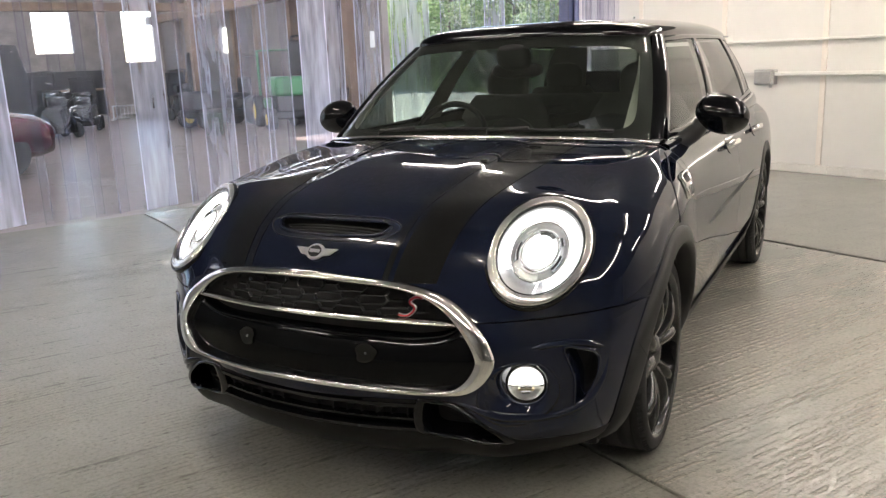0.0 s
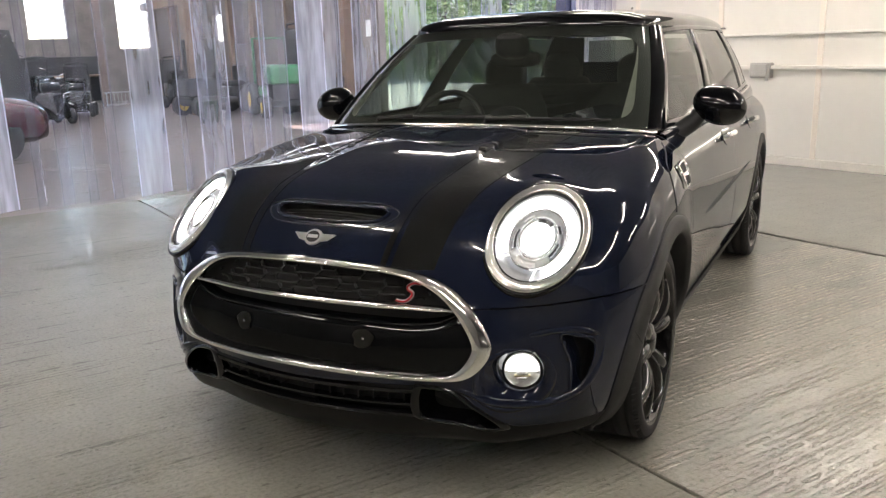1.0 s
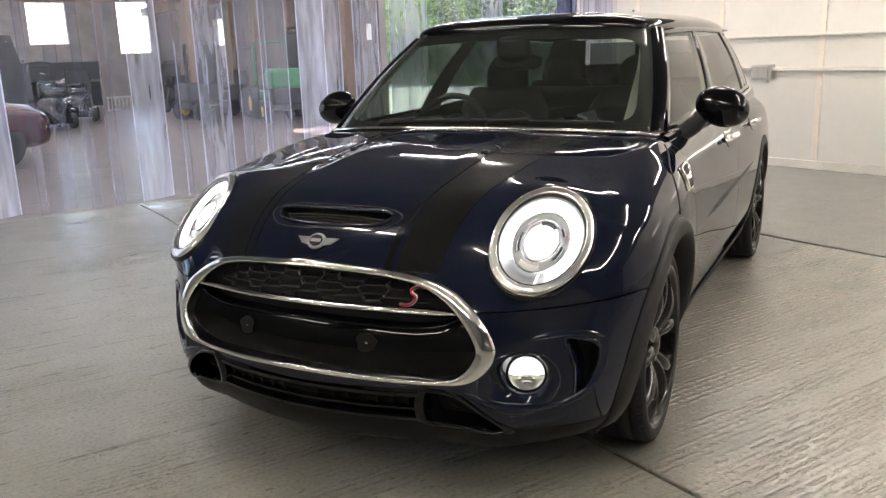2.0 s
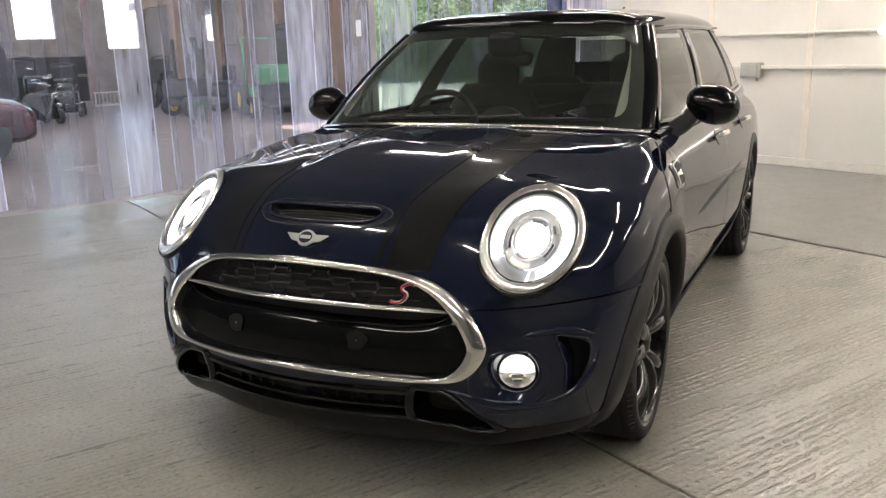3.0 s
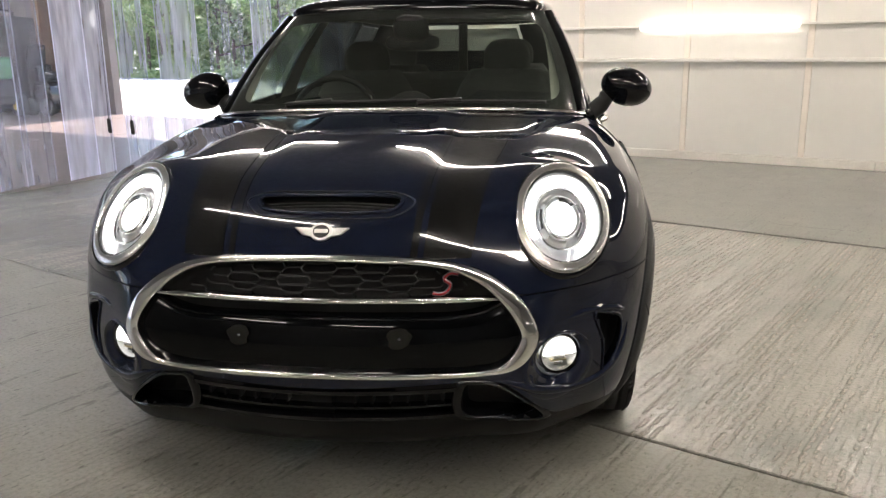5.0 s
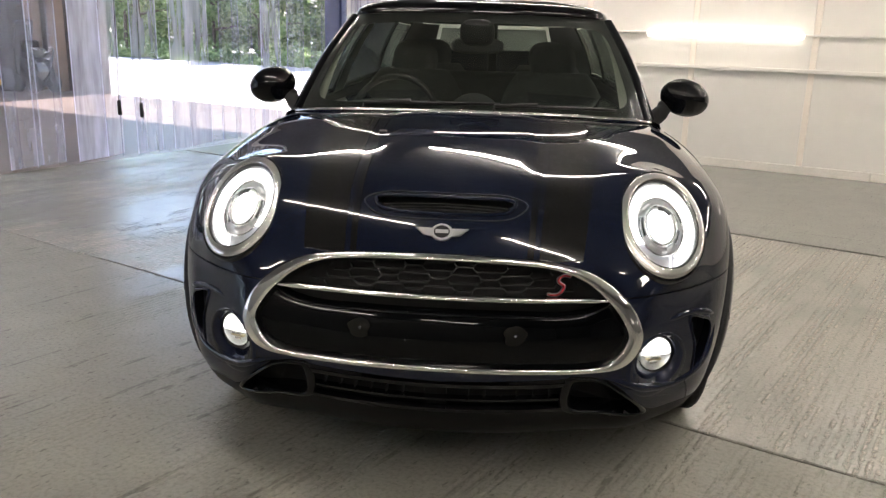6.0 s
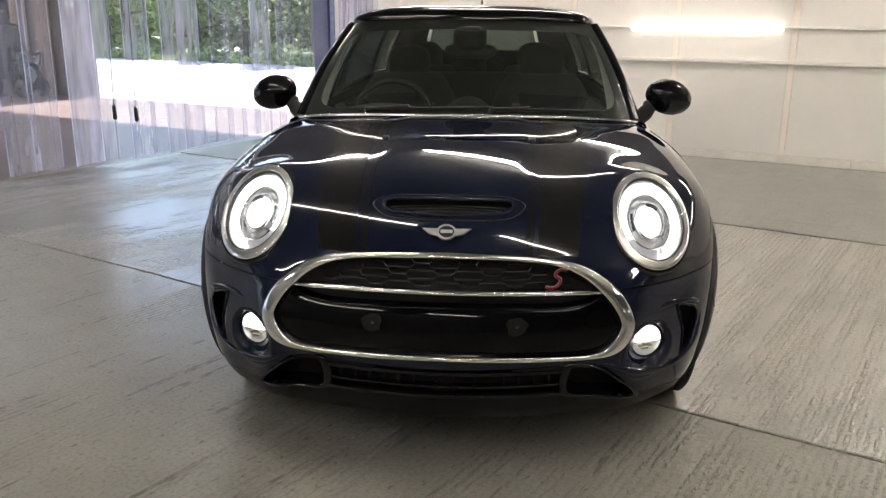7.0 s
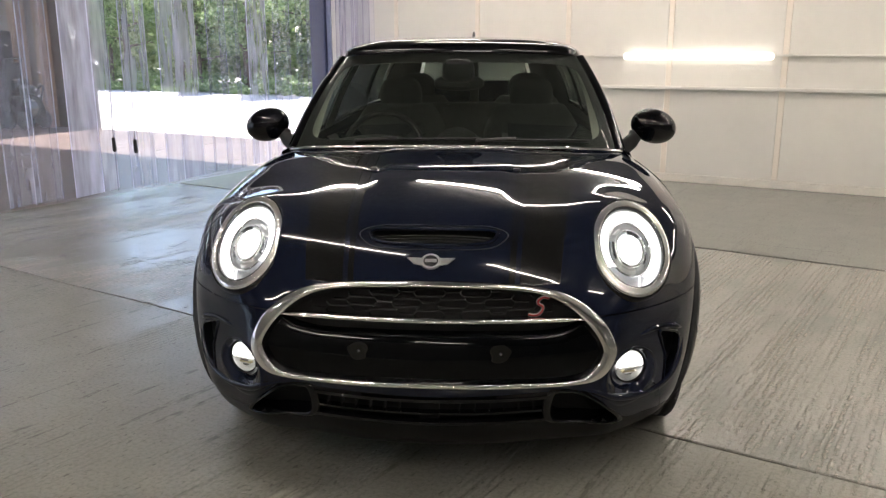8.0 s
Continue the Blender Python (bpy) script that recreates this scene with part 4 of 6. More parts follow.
for s in (1, -1):
    headlamp(s)
    cx, cz = FOG_C[0] * s, FOG_C[1]
    o = on_nose(cx, cz, 0)
    n = (normal(*o) + Vector((0, -0.9, 0))).normalized()
    n.z = 0
    n.normalize()
    o = o - n * 0.028
    up, rt = Vector((0, 0, 1)), Vector((0, 0, 1)).cross(n)

    def fring(r, d, m=40):
        return [o + rt * (r * math.cos(t)) + up * (r * math.sin(t)) + n * d for t in np.linspace(0, math.tau, m + 1)[:-1]]

    def flathe(rows):
        return grid([list(r) for r in zip(*[fring(r, d) for r, d in rows])], close_u=True)
    rim = [[on_nose(cx + (r * math.cos(t) - 0.5 * max(0, r - 0.054)) * s, cz + r * math.sin(t) - 0.4 * max(0, r - 0.054), l) for r, l in ((0.094, -0.003), (0.089, 0.004), (0.080, 0.002))] + [o + rt * (r * math.cos(t) * s) + up * (r * math.sin(t)) + n * d for r, d in ((0.068, 0.014), (0.0555, -0.006))] for t in np.linspace(0, math.tau, 49)[:-1]]
    fog = part("fog_lamp", flathe([(0.066, 0.006), (0.060, -0.02), (0.056, -0.05), (0.01, -0.055)]), M_DARK, car, "round lit fog lamp in a dark recess", True)
    part("fog_rim", grid(rim, close_u=True), M_NAVY, fog, "", True)
    part("fog_reflector", flathe([(0.050, -0.012), (0.045, -0.028), (0.01, -0.036)]), M_SILVER, fog, "", True)
    bowl = [[o + rt * (r * math.cos(t)) + up * (r * math.sin(t)) + n * d for r, d in ((0.047, -0.010), (0.035, -0.004), (0.02, -0.002), (0.004, -0.002))] for t in np.linspace(math.radians(-5), math.radians(185), 30)]
    part("fog_light", grid(bowl), M_FOG, fog, "glowing upper half", True)
    for k, (w0, h0, z0) in enumerate(((0.016, 0.0035, -0.012), (0.022, 0.003, -0.020), (0.012, 0.003, -0.029))):
        q = o + up * z0 - n * (0.016 + 0.003 * k)
        part("fog_step", box(-w0, w0, -0.006, 0.006, -h0, h0, 0.001, M=Matrix.Translation(q) @ Matrix((rt, n, up)).transposed().to_4x4()), M_CHROME if k % 2 == 0 else M_BRASS, fog)
    q = o - up * 0.004 - n * 0.008
    part("fog_divider", tube([q - rt * 0.046, q + rt * 0.046], 0.0025, 6), M_CHROME, fog)
    lens = part("fog_lens", flathe([(0.053, -0.008), (0.045, 0.004), (0.03, 0.010), (0.004, 0.012)]), M_LENS, fog, "", True)
    lens.visible_shadow = False

    # Raised edges that frame the fog lamp's corner of the bumper.
    for pts, r in (([(.42, .392), (.50, .372), (.565, .342), (.635, .327), (.70, .333), (.752, .362), (.782, .42), (.792, .485)], 0.013), ([(.615, .520), (.68, .528), (.74, .520), (.788, .498)], 0.011)):
        pts = spline([(x, 0, z) for x, z in pts], 40)
        line = [on_nose(p.x, p.z, -0.005) for p in pts]
        rs = [r * min(1.0, 0.25 + 4 * min(k, 39 - k) / 39) for k in range(40)]
        part("bumper_lip", tube([Vector((q.x * s, q.y, q.z)) for q in line], rs, 10), M_NAVY, car, "", True)

    # Tall slot beside the fog lamp and the corner intake below it.
    for name, outline, depth, lip, spread_out in (("air_slot", CURTAIN, 0.07, 0.006, 0.20), ("corner_intake", INTAKE, 0.08, 0.008, 0.28)):
        pts = [(p.x, p.z) for p in spline([(x, 0, z) for x, z in outline], 60, True)]
        mx, mz = sum(p[0] for p in pts) / 60, sum(p[1] for p in pts) / 60
        rows = []
        for x, z in pts:
            q = on_nose(x, z)
            gx, gz = x + (x - mx) * spread_out, z + (z - mz) * spread_out
            k = on_nose(gx, gz)
            row = [k + Vector((0, 0.006, 0)), k.lerp(q, 0.3) + Vector((0, -lip, 0)), k.lerp(q, 0.8) + Vector((0, -lip, 0)), q + Vector((0, 0.004, 0)),
                   Vector((mx + (q.x - mx) * 0.94, q.y + depth, mz + (q.z - mz) * 0.94))]
            rows.append([Vector((v.x * s, v.y, v.z)) for v in row])
        bm = grid(rows, close_u=True)
        frame_part = part(name, bm, M_NAVY if name == "air_slot" else M_BLACK_GLOSS, car, "", True)
        back = bmesh.new()
        back.faces.new([back.verts.new(r[-1]) for r in rows])
        part(name + "_back", back, M_DARK, frame_part)

# Middle slot with its slats under the grille.
bm = bmesh.new()
for z0, z1, d in ((0.366, 0.376, -0.004), (0.292, 0.301, -0.004)):
    grid([[Vector((x, skin_y(x, z) + dy, z)) for z, dy in ((z0, 0.03), (z0, d), (z1, d), (z1, 0.03))] for x in np.linspace(-0.352, 0.352, 40)], close_v=True, bm=bm)
part("slot_frame", bm, M_BLACK_GLOSS, car)
bm = grid([[Vector((x, skin_y(x, 0.335) + 0.05, z)) for z in (0.29, 0.38)] for x in np.linspace(-0.36, 0.36, 30)])
part("slot_back", bm, M_DARK, car)
for z, mat in ((0.326, M_BLACK_GLOSS),):
    bm = grid([[Vector((x, skin_y(x, z) + dy, z + k)) for k, dy in ((0.004, 0.03), (0.003, 0.004), (-0.003, 0.004), (-0.004, 0.03))] for x in np.linspace(-0.345, 0.345, 40)], close_v=True)
    part("slot_slat", bm, mat, car)
part("slot_block", box(-0.030, 0.030, skin_y(0, 0.34) + 0.030, skin_y(0, 0.34) + 0.05, 0.300, 0.368, 0.004), M_DARK, car)
for x in [k * 0.044 * c for k in (2, 3, 4, 5, 6, 7) for c in (-1, 1)]:
    y = skin_y(x, 0.35) + 0.026
    part("slot_rib", box(x - 0.003, x + 0.003, y - 0.004, y + 0.03, 0.331, 0.366), M_DARK, car)

# Gap between bonnet and wing, slanting down to the arch.
for s in (1, -1):
    pts = [on_side(p.x, p.y, 0.0, s) for p in spline([(0.432, 0.925, 0), (0.36, 0.905, 0), (0.22, 0.87, 0), (0.14, 0.80, 0), (0.12, 0.742, 0)], 24)]
    part("bonnet_gap", tube(pts, 0.0028, 6), M_DARK, car, "", True)


# ---- upper body ----
BELT = [(0, .345, .990), (.22, .357, .988), (.42, .392, .982), (.58, .440, .972), (.675, .50, .960), (.705, .60, .955), (.728, .85, .955), (.745, 1.3, .962), (.745, 1.9, .975), (.73, 2.5, .99),
        (.70, 2.95, 1.0), (.60, 3.25, 1.0), (.35, 3.33, 1.0), (0, 3.35, 1.0)]
EDGE = [(0, .905, 1.350), (.20, .915, 1.348), (.38, .938, 1.343), (.49, .968, 1.338), (.545, 1.02, 1.334), (.565, 1.10, 1.333), (.58, 1.25, 1.336), (.590, 1.6, 1.344), (.590, 2.0, 1.346), (.580, 2.45, 1.343),
        (.55, 2.85, 1.33), (.47, 3.02, 1.325), (.28, 3.08, 1.32), (0, 3.09, 1.32)]
belt_f = [curve(*[(i, p[k]) for i, p in enumerate(BELT)]) for k in range(3)]
edge_f = [curve(*[(i, p[k]) for i, p in enumerate(EDGE)]) for k in range(3)]


def house(i, k, lift=0.0, s=1):
    """A place on the glasshouse: i along the outline (0 screen middle ... 13 tail), k from belt (0) to roof edge (1)."""
    b, e = [float(f(i)) for f in belt_f], [float(f(i)) for f in edge_f]
    p = Vector([b[c] * (1 - k) + e[c] * k for c in range(3)])
    bulge = 0.028 * math.sin(math.pi * k)
    m = Vector((p.x, p.y - 1.7, 0))
    front, side, tail = Vector((0, -1, 0.5)).normalized(), Vector((1, -0.2, 0.2)).normalized(), Vector((0, 1, 0.3)).normalized()
    f1, f2 = min(1, max(0, (i - 2.6) / 2.4)), min(1, max(0, (i - 10.0) / 1.6))
    f1, f2 = f1 * f1 * (3 - 2 * f1), f2 * f2 * (3 - 2 * f2)
    p = p + front.lerp(side, f1).lerp(tail, f2).normalized() * (bulge * (0.7 - 0.1 * f1) + lift)
    return Vector((p.x * s, p.y, p.z))


def house_patch(i0, i1, k0, k1, ni, nk, lift=0.0, s=1, thick=0.0):
    rows = [[house(i, k, lift, s) for k in np.linspace(k0, k1, nk)] for i in np.linspace(i0, i1, ni)]
    return grid(rows)


# Windscreen: clear glass inside a black band.
scr = [[house(abs(i), k, 0.0, 1 if i >= 0 else -1) for k in np.linspace(0.0, 1.0, 20)] for i in np.linspace(-4.05, 4.05, 70)]
glass = part("windscreen", grid(scr), M_GLASS, car, "dark clear windscreen", True)
glass.visible_shadow = False
# The band's opening has rounded corners.
rows = []
for t in np.linspace(0, math.tau, 161)[:-1]:
    cu, cv = math.cos(t), math.sin(t)
    far = 1 / max(abs(cu), abs(cv))
    near = (abs(cu) ** 7 + abs(cv) ** 7) ** (-1 / 7)
    row = []
    for f in (0, 0.35, 0.7, 1.0):
        u = cu * (far * (1 - f) + near * 0.845 * f)
        k = 0.5 + 0.5 * cv * far
        k = k * (1 - f) + (0.465 + cv * near * 0.415) * f
        row.append(house(abs(u) * 4.05, k, -0.002, 1 if u >= 0 else -1))
    rows.append(row)
part("screen_band", grid(rows, close_u=True), M_DARK, car, "black printed band round the windscreen", True)

for s in (1, -1):
    bm = grid([[house(i, k, l, s) for i, l in ((4.0, -0.004), (4.04, 0.007), (4.15, 0.015), (4.4, 0.022), (4.65, 0.024), (4.9, 0.020), (5.1, 0.012), (5.17, 0.005), (5.2, -0.006))] for k in np.linspace(0, 1.0, 20)])
    part("pillar", bm, M_BLACK_GLOSS, car, "gloss black windscreen pillar", True)
    for name, i0, i1, k0, k1 in (("side_window", 5.2, 7.08, 0.06, 0.95), ("side_window", 7.32, 9.0, 0.06, 0.95), ("side_window", 9.2, 10.2, 0.08, 0.93)):
        win = part(name, house_patch(i0, i1, k0, k1, 22, 10, -0.006, s), M_GLASS if i0 < 7 else M_PRIVACY, car, "dark clear side window", True)
        win.visible_shadow = False
    for i0, i1 in ((7.06, 7.34), (8.98, 9.22), (10.18, 10.9)):
        part("pillar", grid([[house(i, k, l, s) for i, l in ((i0, -0.008), (i0 + 0.03, 0.0), (i1 - 0.03, 0.0), (i1, -0.008))] for k in np.linspace(0.0, 1.0, 14)]), M_BLACK_GLOSS, car, "", True)
    for k0, k1 in ((0.0, 0.065), (0.945, 1.01)):
        part("window_rail", grid([[house(i, k, l, s) for k, l in ((k0, -0.004), (k0 + 0.01, 0.003), (k1 - 0.01, 0.003), (k1, -0.006))] for i in np.linspace(5.0, 10.4, 60)]), M_BLACK_GLOSS, car, "", True)
    pts = [house(i, -0.02, 0.012, s) for i in np.linspace(4.2, 10.4, 60)]
    part("belt_strip", tube(pts, 0.007, 8), M_CHROME, car, "thin chrome strip below the side windows", True)
    # Shoulder between the flank's top and the belt.
    rows = []
    for i in np.linspace(4.2, 11.5, 70):
        b = house(i, 0, 0.004, 1)
        q = Vector((skin_x(b.y, 0.925), b.y, 0.925))
        m = Vector((q.x * 0.45 + b.x * 0.55 + 0.006, b.y, b.z - 0.008))
        rows.append([Vector((v.x * s, v.y, v.z)) for v in (q, q.lerp(m, 0.5) + Vector((0.006, 0, 0.004)), m, b)])
    part("shoulder", grid(rows), M_NAVY, car, "", True)

# Chrome strip along the foot of the windscreen, wipers and scuttle.
pts = [house(abs(i), -0.015, 0.012, 1 if i >= 0 else -1) for i in np.linspace(-4.6, 4.6, 70)]
part("screen_strip", tube([p + Vector((0, -0.010, -0.004)) for p in pts], 0.0075, 8), M_CHROME, car, "chrome strip at the foot of the windscreen", True)
part("scuttle", grid([[Vector((p.x, p.y - 0.012, p.z - 0.01)), Vector((p.x, p.y + 0.01, p.z - 0.006)), Vector((p.x * 0.98, p.y + 0.06, p.z - 0.05))] for p in pts]), M_PLASTIC, car, "", True)
for x0, x1 in ((-0.40, 0.12), (0.10, 0.56)):
    n0 = 24
    bm = bmesh.new()
    base = []
    for x in np.linspace(x0, x1, n0):
        i = root(lambda v: float(belt_f[0](v)) - abs(x), 0.0, 4.4)
        base.append(house(i, 0.035 + 0.03 * (x - x0), 0.012, 1 if x >= 0 else -1))
    tube(base, 0.006, 6, bm)
    tube([base[0] + Vector((0, -0.02, -0.02)), base[0], base[8] + Vector((0, -0.004, 0.008))], 0.007, 6, bm)
    part("wiper", bm, M_PLASTIC, car, "", True)

# Roof.
roof_line = curve((1.15, 1.418), (1.6, 1.434), (2.2, 1.44), (2.8, 1.425))
rows = []
for i in np.linspace(0, 13, 90):
    e = house(i, 1.0, 0.0, 1)
    row = []
    for f in np.linspace(0, 1, 22) ** 2:
        cy = min(max(e.y, 1.15), 2.8)
        x, y = e.x * (1 - f), e.y * (1 - f) + cy * f
        crest = float(roof_line(cy))
        g = (1 - (1 - f) ** 2.7) ** (1 / 2.7)
        row.append(Vector((x, y, e.z * (1 - g) + crest * g)))
    rows.append(row)
bm = grid(rows)
grid([[Vector((-v.x, v.y, v.z)) for v in r] for r in rows], bm=bm)
bmesh.ops.remove_doubles(bm, verts=bm.verts[:], dist=0.0004)
part("roof", bm, M_BLACK_GLOSS, car, "gloss black roof", True)
part("aerial", tube([(0, 2.80, 1.39), (0, 2.82, 1.45), (0, 2.86, 1.488)], [0.022, 0.012, 0.006], 10), M_PLASTIC, car, "", True)

# ---- door mirrors ----
def door_mirror(s):
    c = Vector((0.876 * s, 0.80, 1.03))
    bm = bmesh.new()
    bmesh.ops.create_uvsphere(bm, u_segments=36, v_segments=24, radius=1.0)
    for v in bm.verts:
        x, y, z = v.co
        back = y > 0
        v.co = c + Vector((x * 0.100 * s, (y * 0.025 if back else y * 0.085), z * 0.077 - 0.012 * x * s * s))
    cap = part("door_mirror", bm, M_BLACK_GLOSS, car, "gloss black domed door mirror", True)
    stalk = [Vector((0.80 * s, 0.80, 1.0)), Vector((0.79 * s, 0.785, 0.975)), Vector((0.755 * s, 0.765, 0.945)), Vector((0.72 * s, 0.75, 0.925))]
    part("stalk", tube(spline(stalk, 12), [0.030] * 5 + [0.034] * 7, 12), M_PLASTIC, cap, "", True)
    bm = bmesh.new()
    bmesh.ops.create_cone(bm, cap_ends=True, segments=32, radius1=0.078, radius2=0.076, depth=0.004, matrix=Matrix.Translation(c + Vector((0, 0.026, 0))) @ pose(0, 0, 0, 90) @ Matrix.Diagonal((1.15, 0.85, 1, 1)))
    part("mirror_glass", bm, M_CHROME, cap)


def door_handle(s, y):
    pts = [on_side(y + d, 0.845 + 0.0 * d, l, s) for d, l in ((-0.095, 0.0), (-0.08, 0.026), (-0.03, 0.036), (0.04, 0.036), (0.085, 0.026), (0.10, 0.0))]
    h = part("door_handle", tube(spline(pts, 20), [0.011 + 0.003 * math.sin(math.pi * k / 19) for k in range(20)], 10), M_CHROME, car, "chrome door handle", True)
    bm = grid([[on_side(y + 0.07 * a * math.cos(t), 0.84 + 0.035 * a * math.sin(t), 0.002, s) for a in (0.02, 0.6, 1.0)] for t in np.linspace(0, math.tau, 25)[:-1]], close_u=True)
    part("handle_recess", bm, M_BLACK_GLOSS, h, "", True)


for s in (1, -1):
    door_mirror(s)
    door_handle(s, 1.42)
    door_handle(s, 2.22)
    oy, oz = 0.385, 0.822
    out = [(-0.07, 0.040), (0.055, 0.042), (0.072, 0.020), (0.055, -0.030), (0.035, -0.045), (-0.05, -0.042), (-0.068, -0.025), (-0.076, 0.020)]
    ring = spline([(y, z, 0) for y, z in out], 40, True)
    rows = [[on_side(oy + p.x * f, oz + p.y * f, l, s) for f, l in ((1.0, -0.002), (0.97, 0.008), (0.84, 0.010), (0.80, 0.0))] for p in ring]
    orn = part("side_scuttle", grid(rows, close_u=True), M_CHROME, car, "chrome framed side ornament", True)
    rows = [[on_side(oy + p.x * f, oz + p.y * f, 0.003, s) for f in (0.82, 0.4, 0.02)] for p in ring]
    part("scuttle_insert", grid(rows, close_u=True), M_DARK, orn, "", True)
    rows = [[on_side(y, oz + z, l, s) for z, l in ((-0.008, 0.002), (-0.006, 0.008), (0.006, 0.008), (0.008, 0.002))] for y in np.linspace(oy - 0.055, oy + 0.055, 8)]
    part("scuttle_bar", grid(rows), M_CHROME, orn, "", True)


# ---- wheels ----
def wheel(x, y, s):
    M = Matrix.Translation((x, y, HUB_Z)) @ pose(0, 0, 0, 0, 0, (1.6 if y < 1 else 0) + (0 if s > 0 else 180))
    hub = empty("wheel")
    hub.parent = car
    hub.matrix_basis = M

    def lathe(prof, n=72, bm=None):
        return grid([[(px, r * math.cos(t), r * math.sin(t)) for px, r in prof] for t in np.linspace(0, math.tau, n + 1)[:-1]], close_u=True, bm=bm)
    R = TYRE_R
    prof = [(0.0, 0.256), (0.010, 0.262), (0.018, 0.270), (0.021, 0.283), (0.018, 0.299), (0.005, 0.310), (-0.010, R)]
    for k in range(4):
        a = -0.022 - 0.046 * k
        prof += [(a, R), (a - 0.001, R - 0.007), (a - 0.008, R - 0.007), (a - 0.009, R)]
    prof += [(-0.205, R - 0.003), (-0.222, 0.30), (-0.226, 0.26), (-0.21, 0.245)]
    tyre = lathe(prof)
    part("tyre", tyre, M_RUBBER, hub, "low black tyre", True)
    bm = bmesh.new()
    for k in range(96):
        t = k * math.tau / 96
        T = Matrix.Rotation(t, 4, "X") @ Matrix.Translation((0.008, 0, 0.309)) @ pose(0, 0, 0, 0, 38, 0)
        box(-0.010, 0.006, -0.0035, 0.0035, -0.002, 0.0025, bm=bm, M=T)
    part("tread_block", bm, M_RUBBER, hub)
    rim = lathe([(0.006, 0.272), (0.015, 0.271), (0.018, 0.266), (0.011, 0.258), (-0.004, 0.253), (-0.03, 0.244), (-0.12, 0.225), (-0.20, 0.235)])
    part("rim", rim, M_RIM, hub, "gloss black alloy wheel rim", True)
    for k in range(5):
        t = k * math.tau / 5 + 0.3
        for d in (-1, 1):
            # Each of the paired spokes curves out to the rim and widens there.
            rows = []
            for f in np.linspace(0, 1, 12):
                r = 0.045 + 0.208 * f
                mid = t + d * (0.15 + 0.17 * f * f)
                half = (0.017 + 0.009 * f * f) / r
                dish = -0.028 + 0.030 * math.sin(f * math.pi) ** 0.8 + 0.022 * f
                rows.append([(dish - 0.03, r * math.cos(mid - half), r * math.sin(mid - half)), (dish, r * math.cos(mid - half * 0.8), r * math.sin(mid - half * 0.8)),
                             (dish + 0.006, r * math.cos(mid), r * math.sin(mid)),
                             (dish, r * math.cos(mid + half * 0.8), r * math.sin(mid + half * 0.8)), (dish - 0.03, r * math.cos(mid + half), r * math.sin(mid + half))])
            part("spoke", grid(rows), M_RIM, hub, "", True)
    part("wheel_centre", lathe([(-0.02, 0.062), (-0.006, 0.055), (0.000, 0.034), (0.004, 0.030), (0.006, 0.001)], 30), M_RIM, hub, "", True)
    part("brake_disc", lathe([(-0.085, 0.15), (-0.085, 0.06), (-0.10, 0.06), (-0.10, 0.15), (-0.085, 0.15)], 40), M_DISC, hub, "", True)
    part("inner_drum", lathe([(-0.15, 0.2), (-0.15, 0.01)], 30), M_DARK, hub, "", True)


for s in (1, -1):
    for y in (HUB_F, WB):
        wheel((0.816 if y == HUB_F else 0.806) * s, y, s)


# ---- inside the car ----
def seat(x, y, rear=False):
    w = 0.265
    back = [(y + 0.42, 0.50, 0.07), (y + 0.47, 0.72, 0.09), (y + 0.53, 0.95, 0.075), (y + 0.56, 1.08, 0.055)]
    bm = bmesh.new()
    rows = []
    for p in spline([Vector(b) for b in back], 14):
        ww = w * (1.0 - 0.34 * (max(0, p.y - 0.88) / 0.2) ** 2)
        rows.append([Vector((x + ww * math.copysign(abs(math.cos(a)) ** 0.5, math.cos(a)), p.x + p.z * math.sin(a), p.y)) for a in np.linspace(0, math.tau, 25)[:-1]])
    grid(rows, close_v=True, bm=bm)
    bm.faces.new([v for v in bm.verts][-24:])
    st = part("seat", bm, M_CLOTH, car, "dark cloth seat", True)
    part("cushion", box(x - w, x + w, y - 0.05, y + 0.47, 0.38, 0.52, 0.04), M_CLOTH, st, "", True)
    bm = bmesh.new()
    bmesh.ops.create_uvsphere(bm, u_segments=20, v_segments=14, radius=1.0)
    for v in bm.verts:
        a = v.co
        v.co = Vector((x + 0.118 * math.copysign(abs(a.x) ** 0.7, a.x), y + 0.60 + 0.055 * a.y, 1.125 + 0.10 * math.copysign(abs(a.z) ** 0.8, a.z)))
    part("headrest", bm, M_CLOTH, st, "", True)


for x in (-0.36, 0.36):
    seat(x, 1.05)
    seat(x, 1.95)
rows = []
for x in np.linspace(-0.68, 0.68, 40):
    hood = 0.03 * math.exp(-((x + 0.36) / 0.17) ** 2)
    rows.append([(x, 0.44 + 0.1 * x * x, 0.95), (x, 0.58, 0.962 + hood * 0.5), (x, 0.72, 0.965 + hood), (x, 0.78, 0.93 + hood * 0.5), (x, 0.80, 0.80), (x, 0.76, 0.45)])
part("dashboard", grid(rows), M_CLOTH, car, "dark grey dashboard", True)
wc = Vector((-0.36, 0.93, 0.90))
WM = Matrix.Translation(wc) @ pose(0, 0, 0, 66, 0, 0)
sw = part("steering_wheel", tube([WM @ Vector((0.185 * math.cos(t), 0.185 * math.sin(t), 0)) for t in np.linspace(0, math.tau, 49)[:-1]], 0.014, 10, closed=True), M_PLASTIC, car, "black steering wheel", True)
bm = bmesh.new()
bmesh.ops.create_cone(bm, cap_ends=True, segments=24, radius1=0.075, radius2=0.06, depth=0.05, matrix=WM)
for a in (0, math.pi, -HALF):
    tube([WM @ Vector((0.05 * math.cos(a), 0.05 * math.sin(a), 0)), WM @ Vector((0.18 * math.cos(a), 0.18 * math.sin(a), 0))], 0.014, 6, bm)
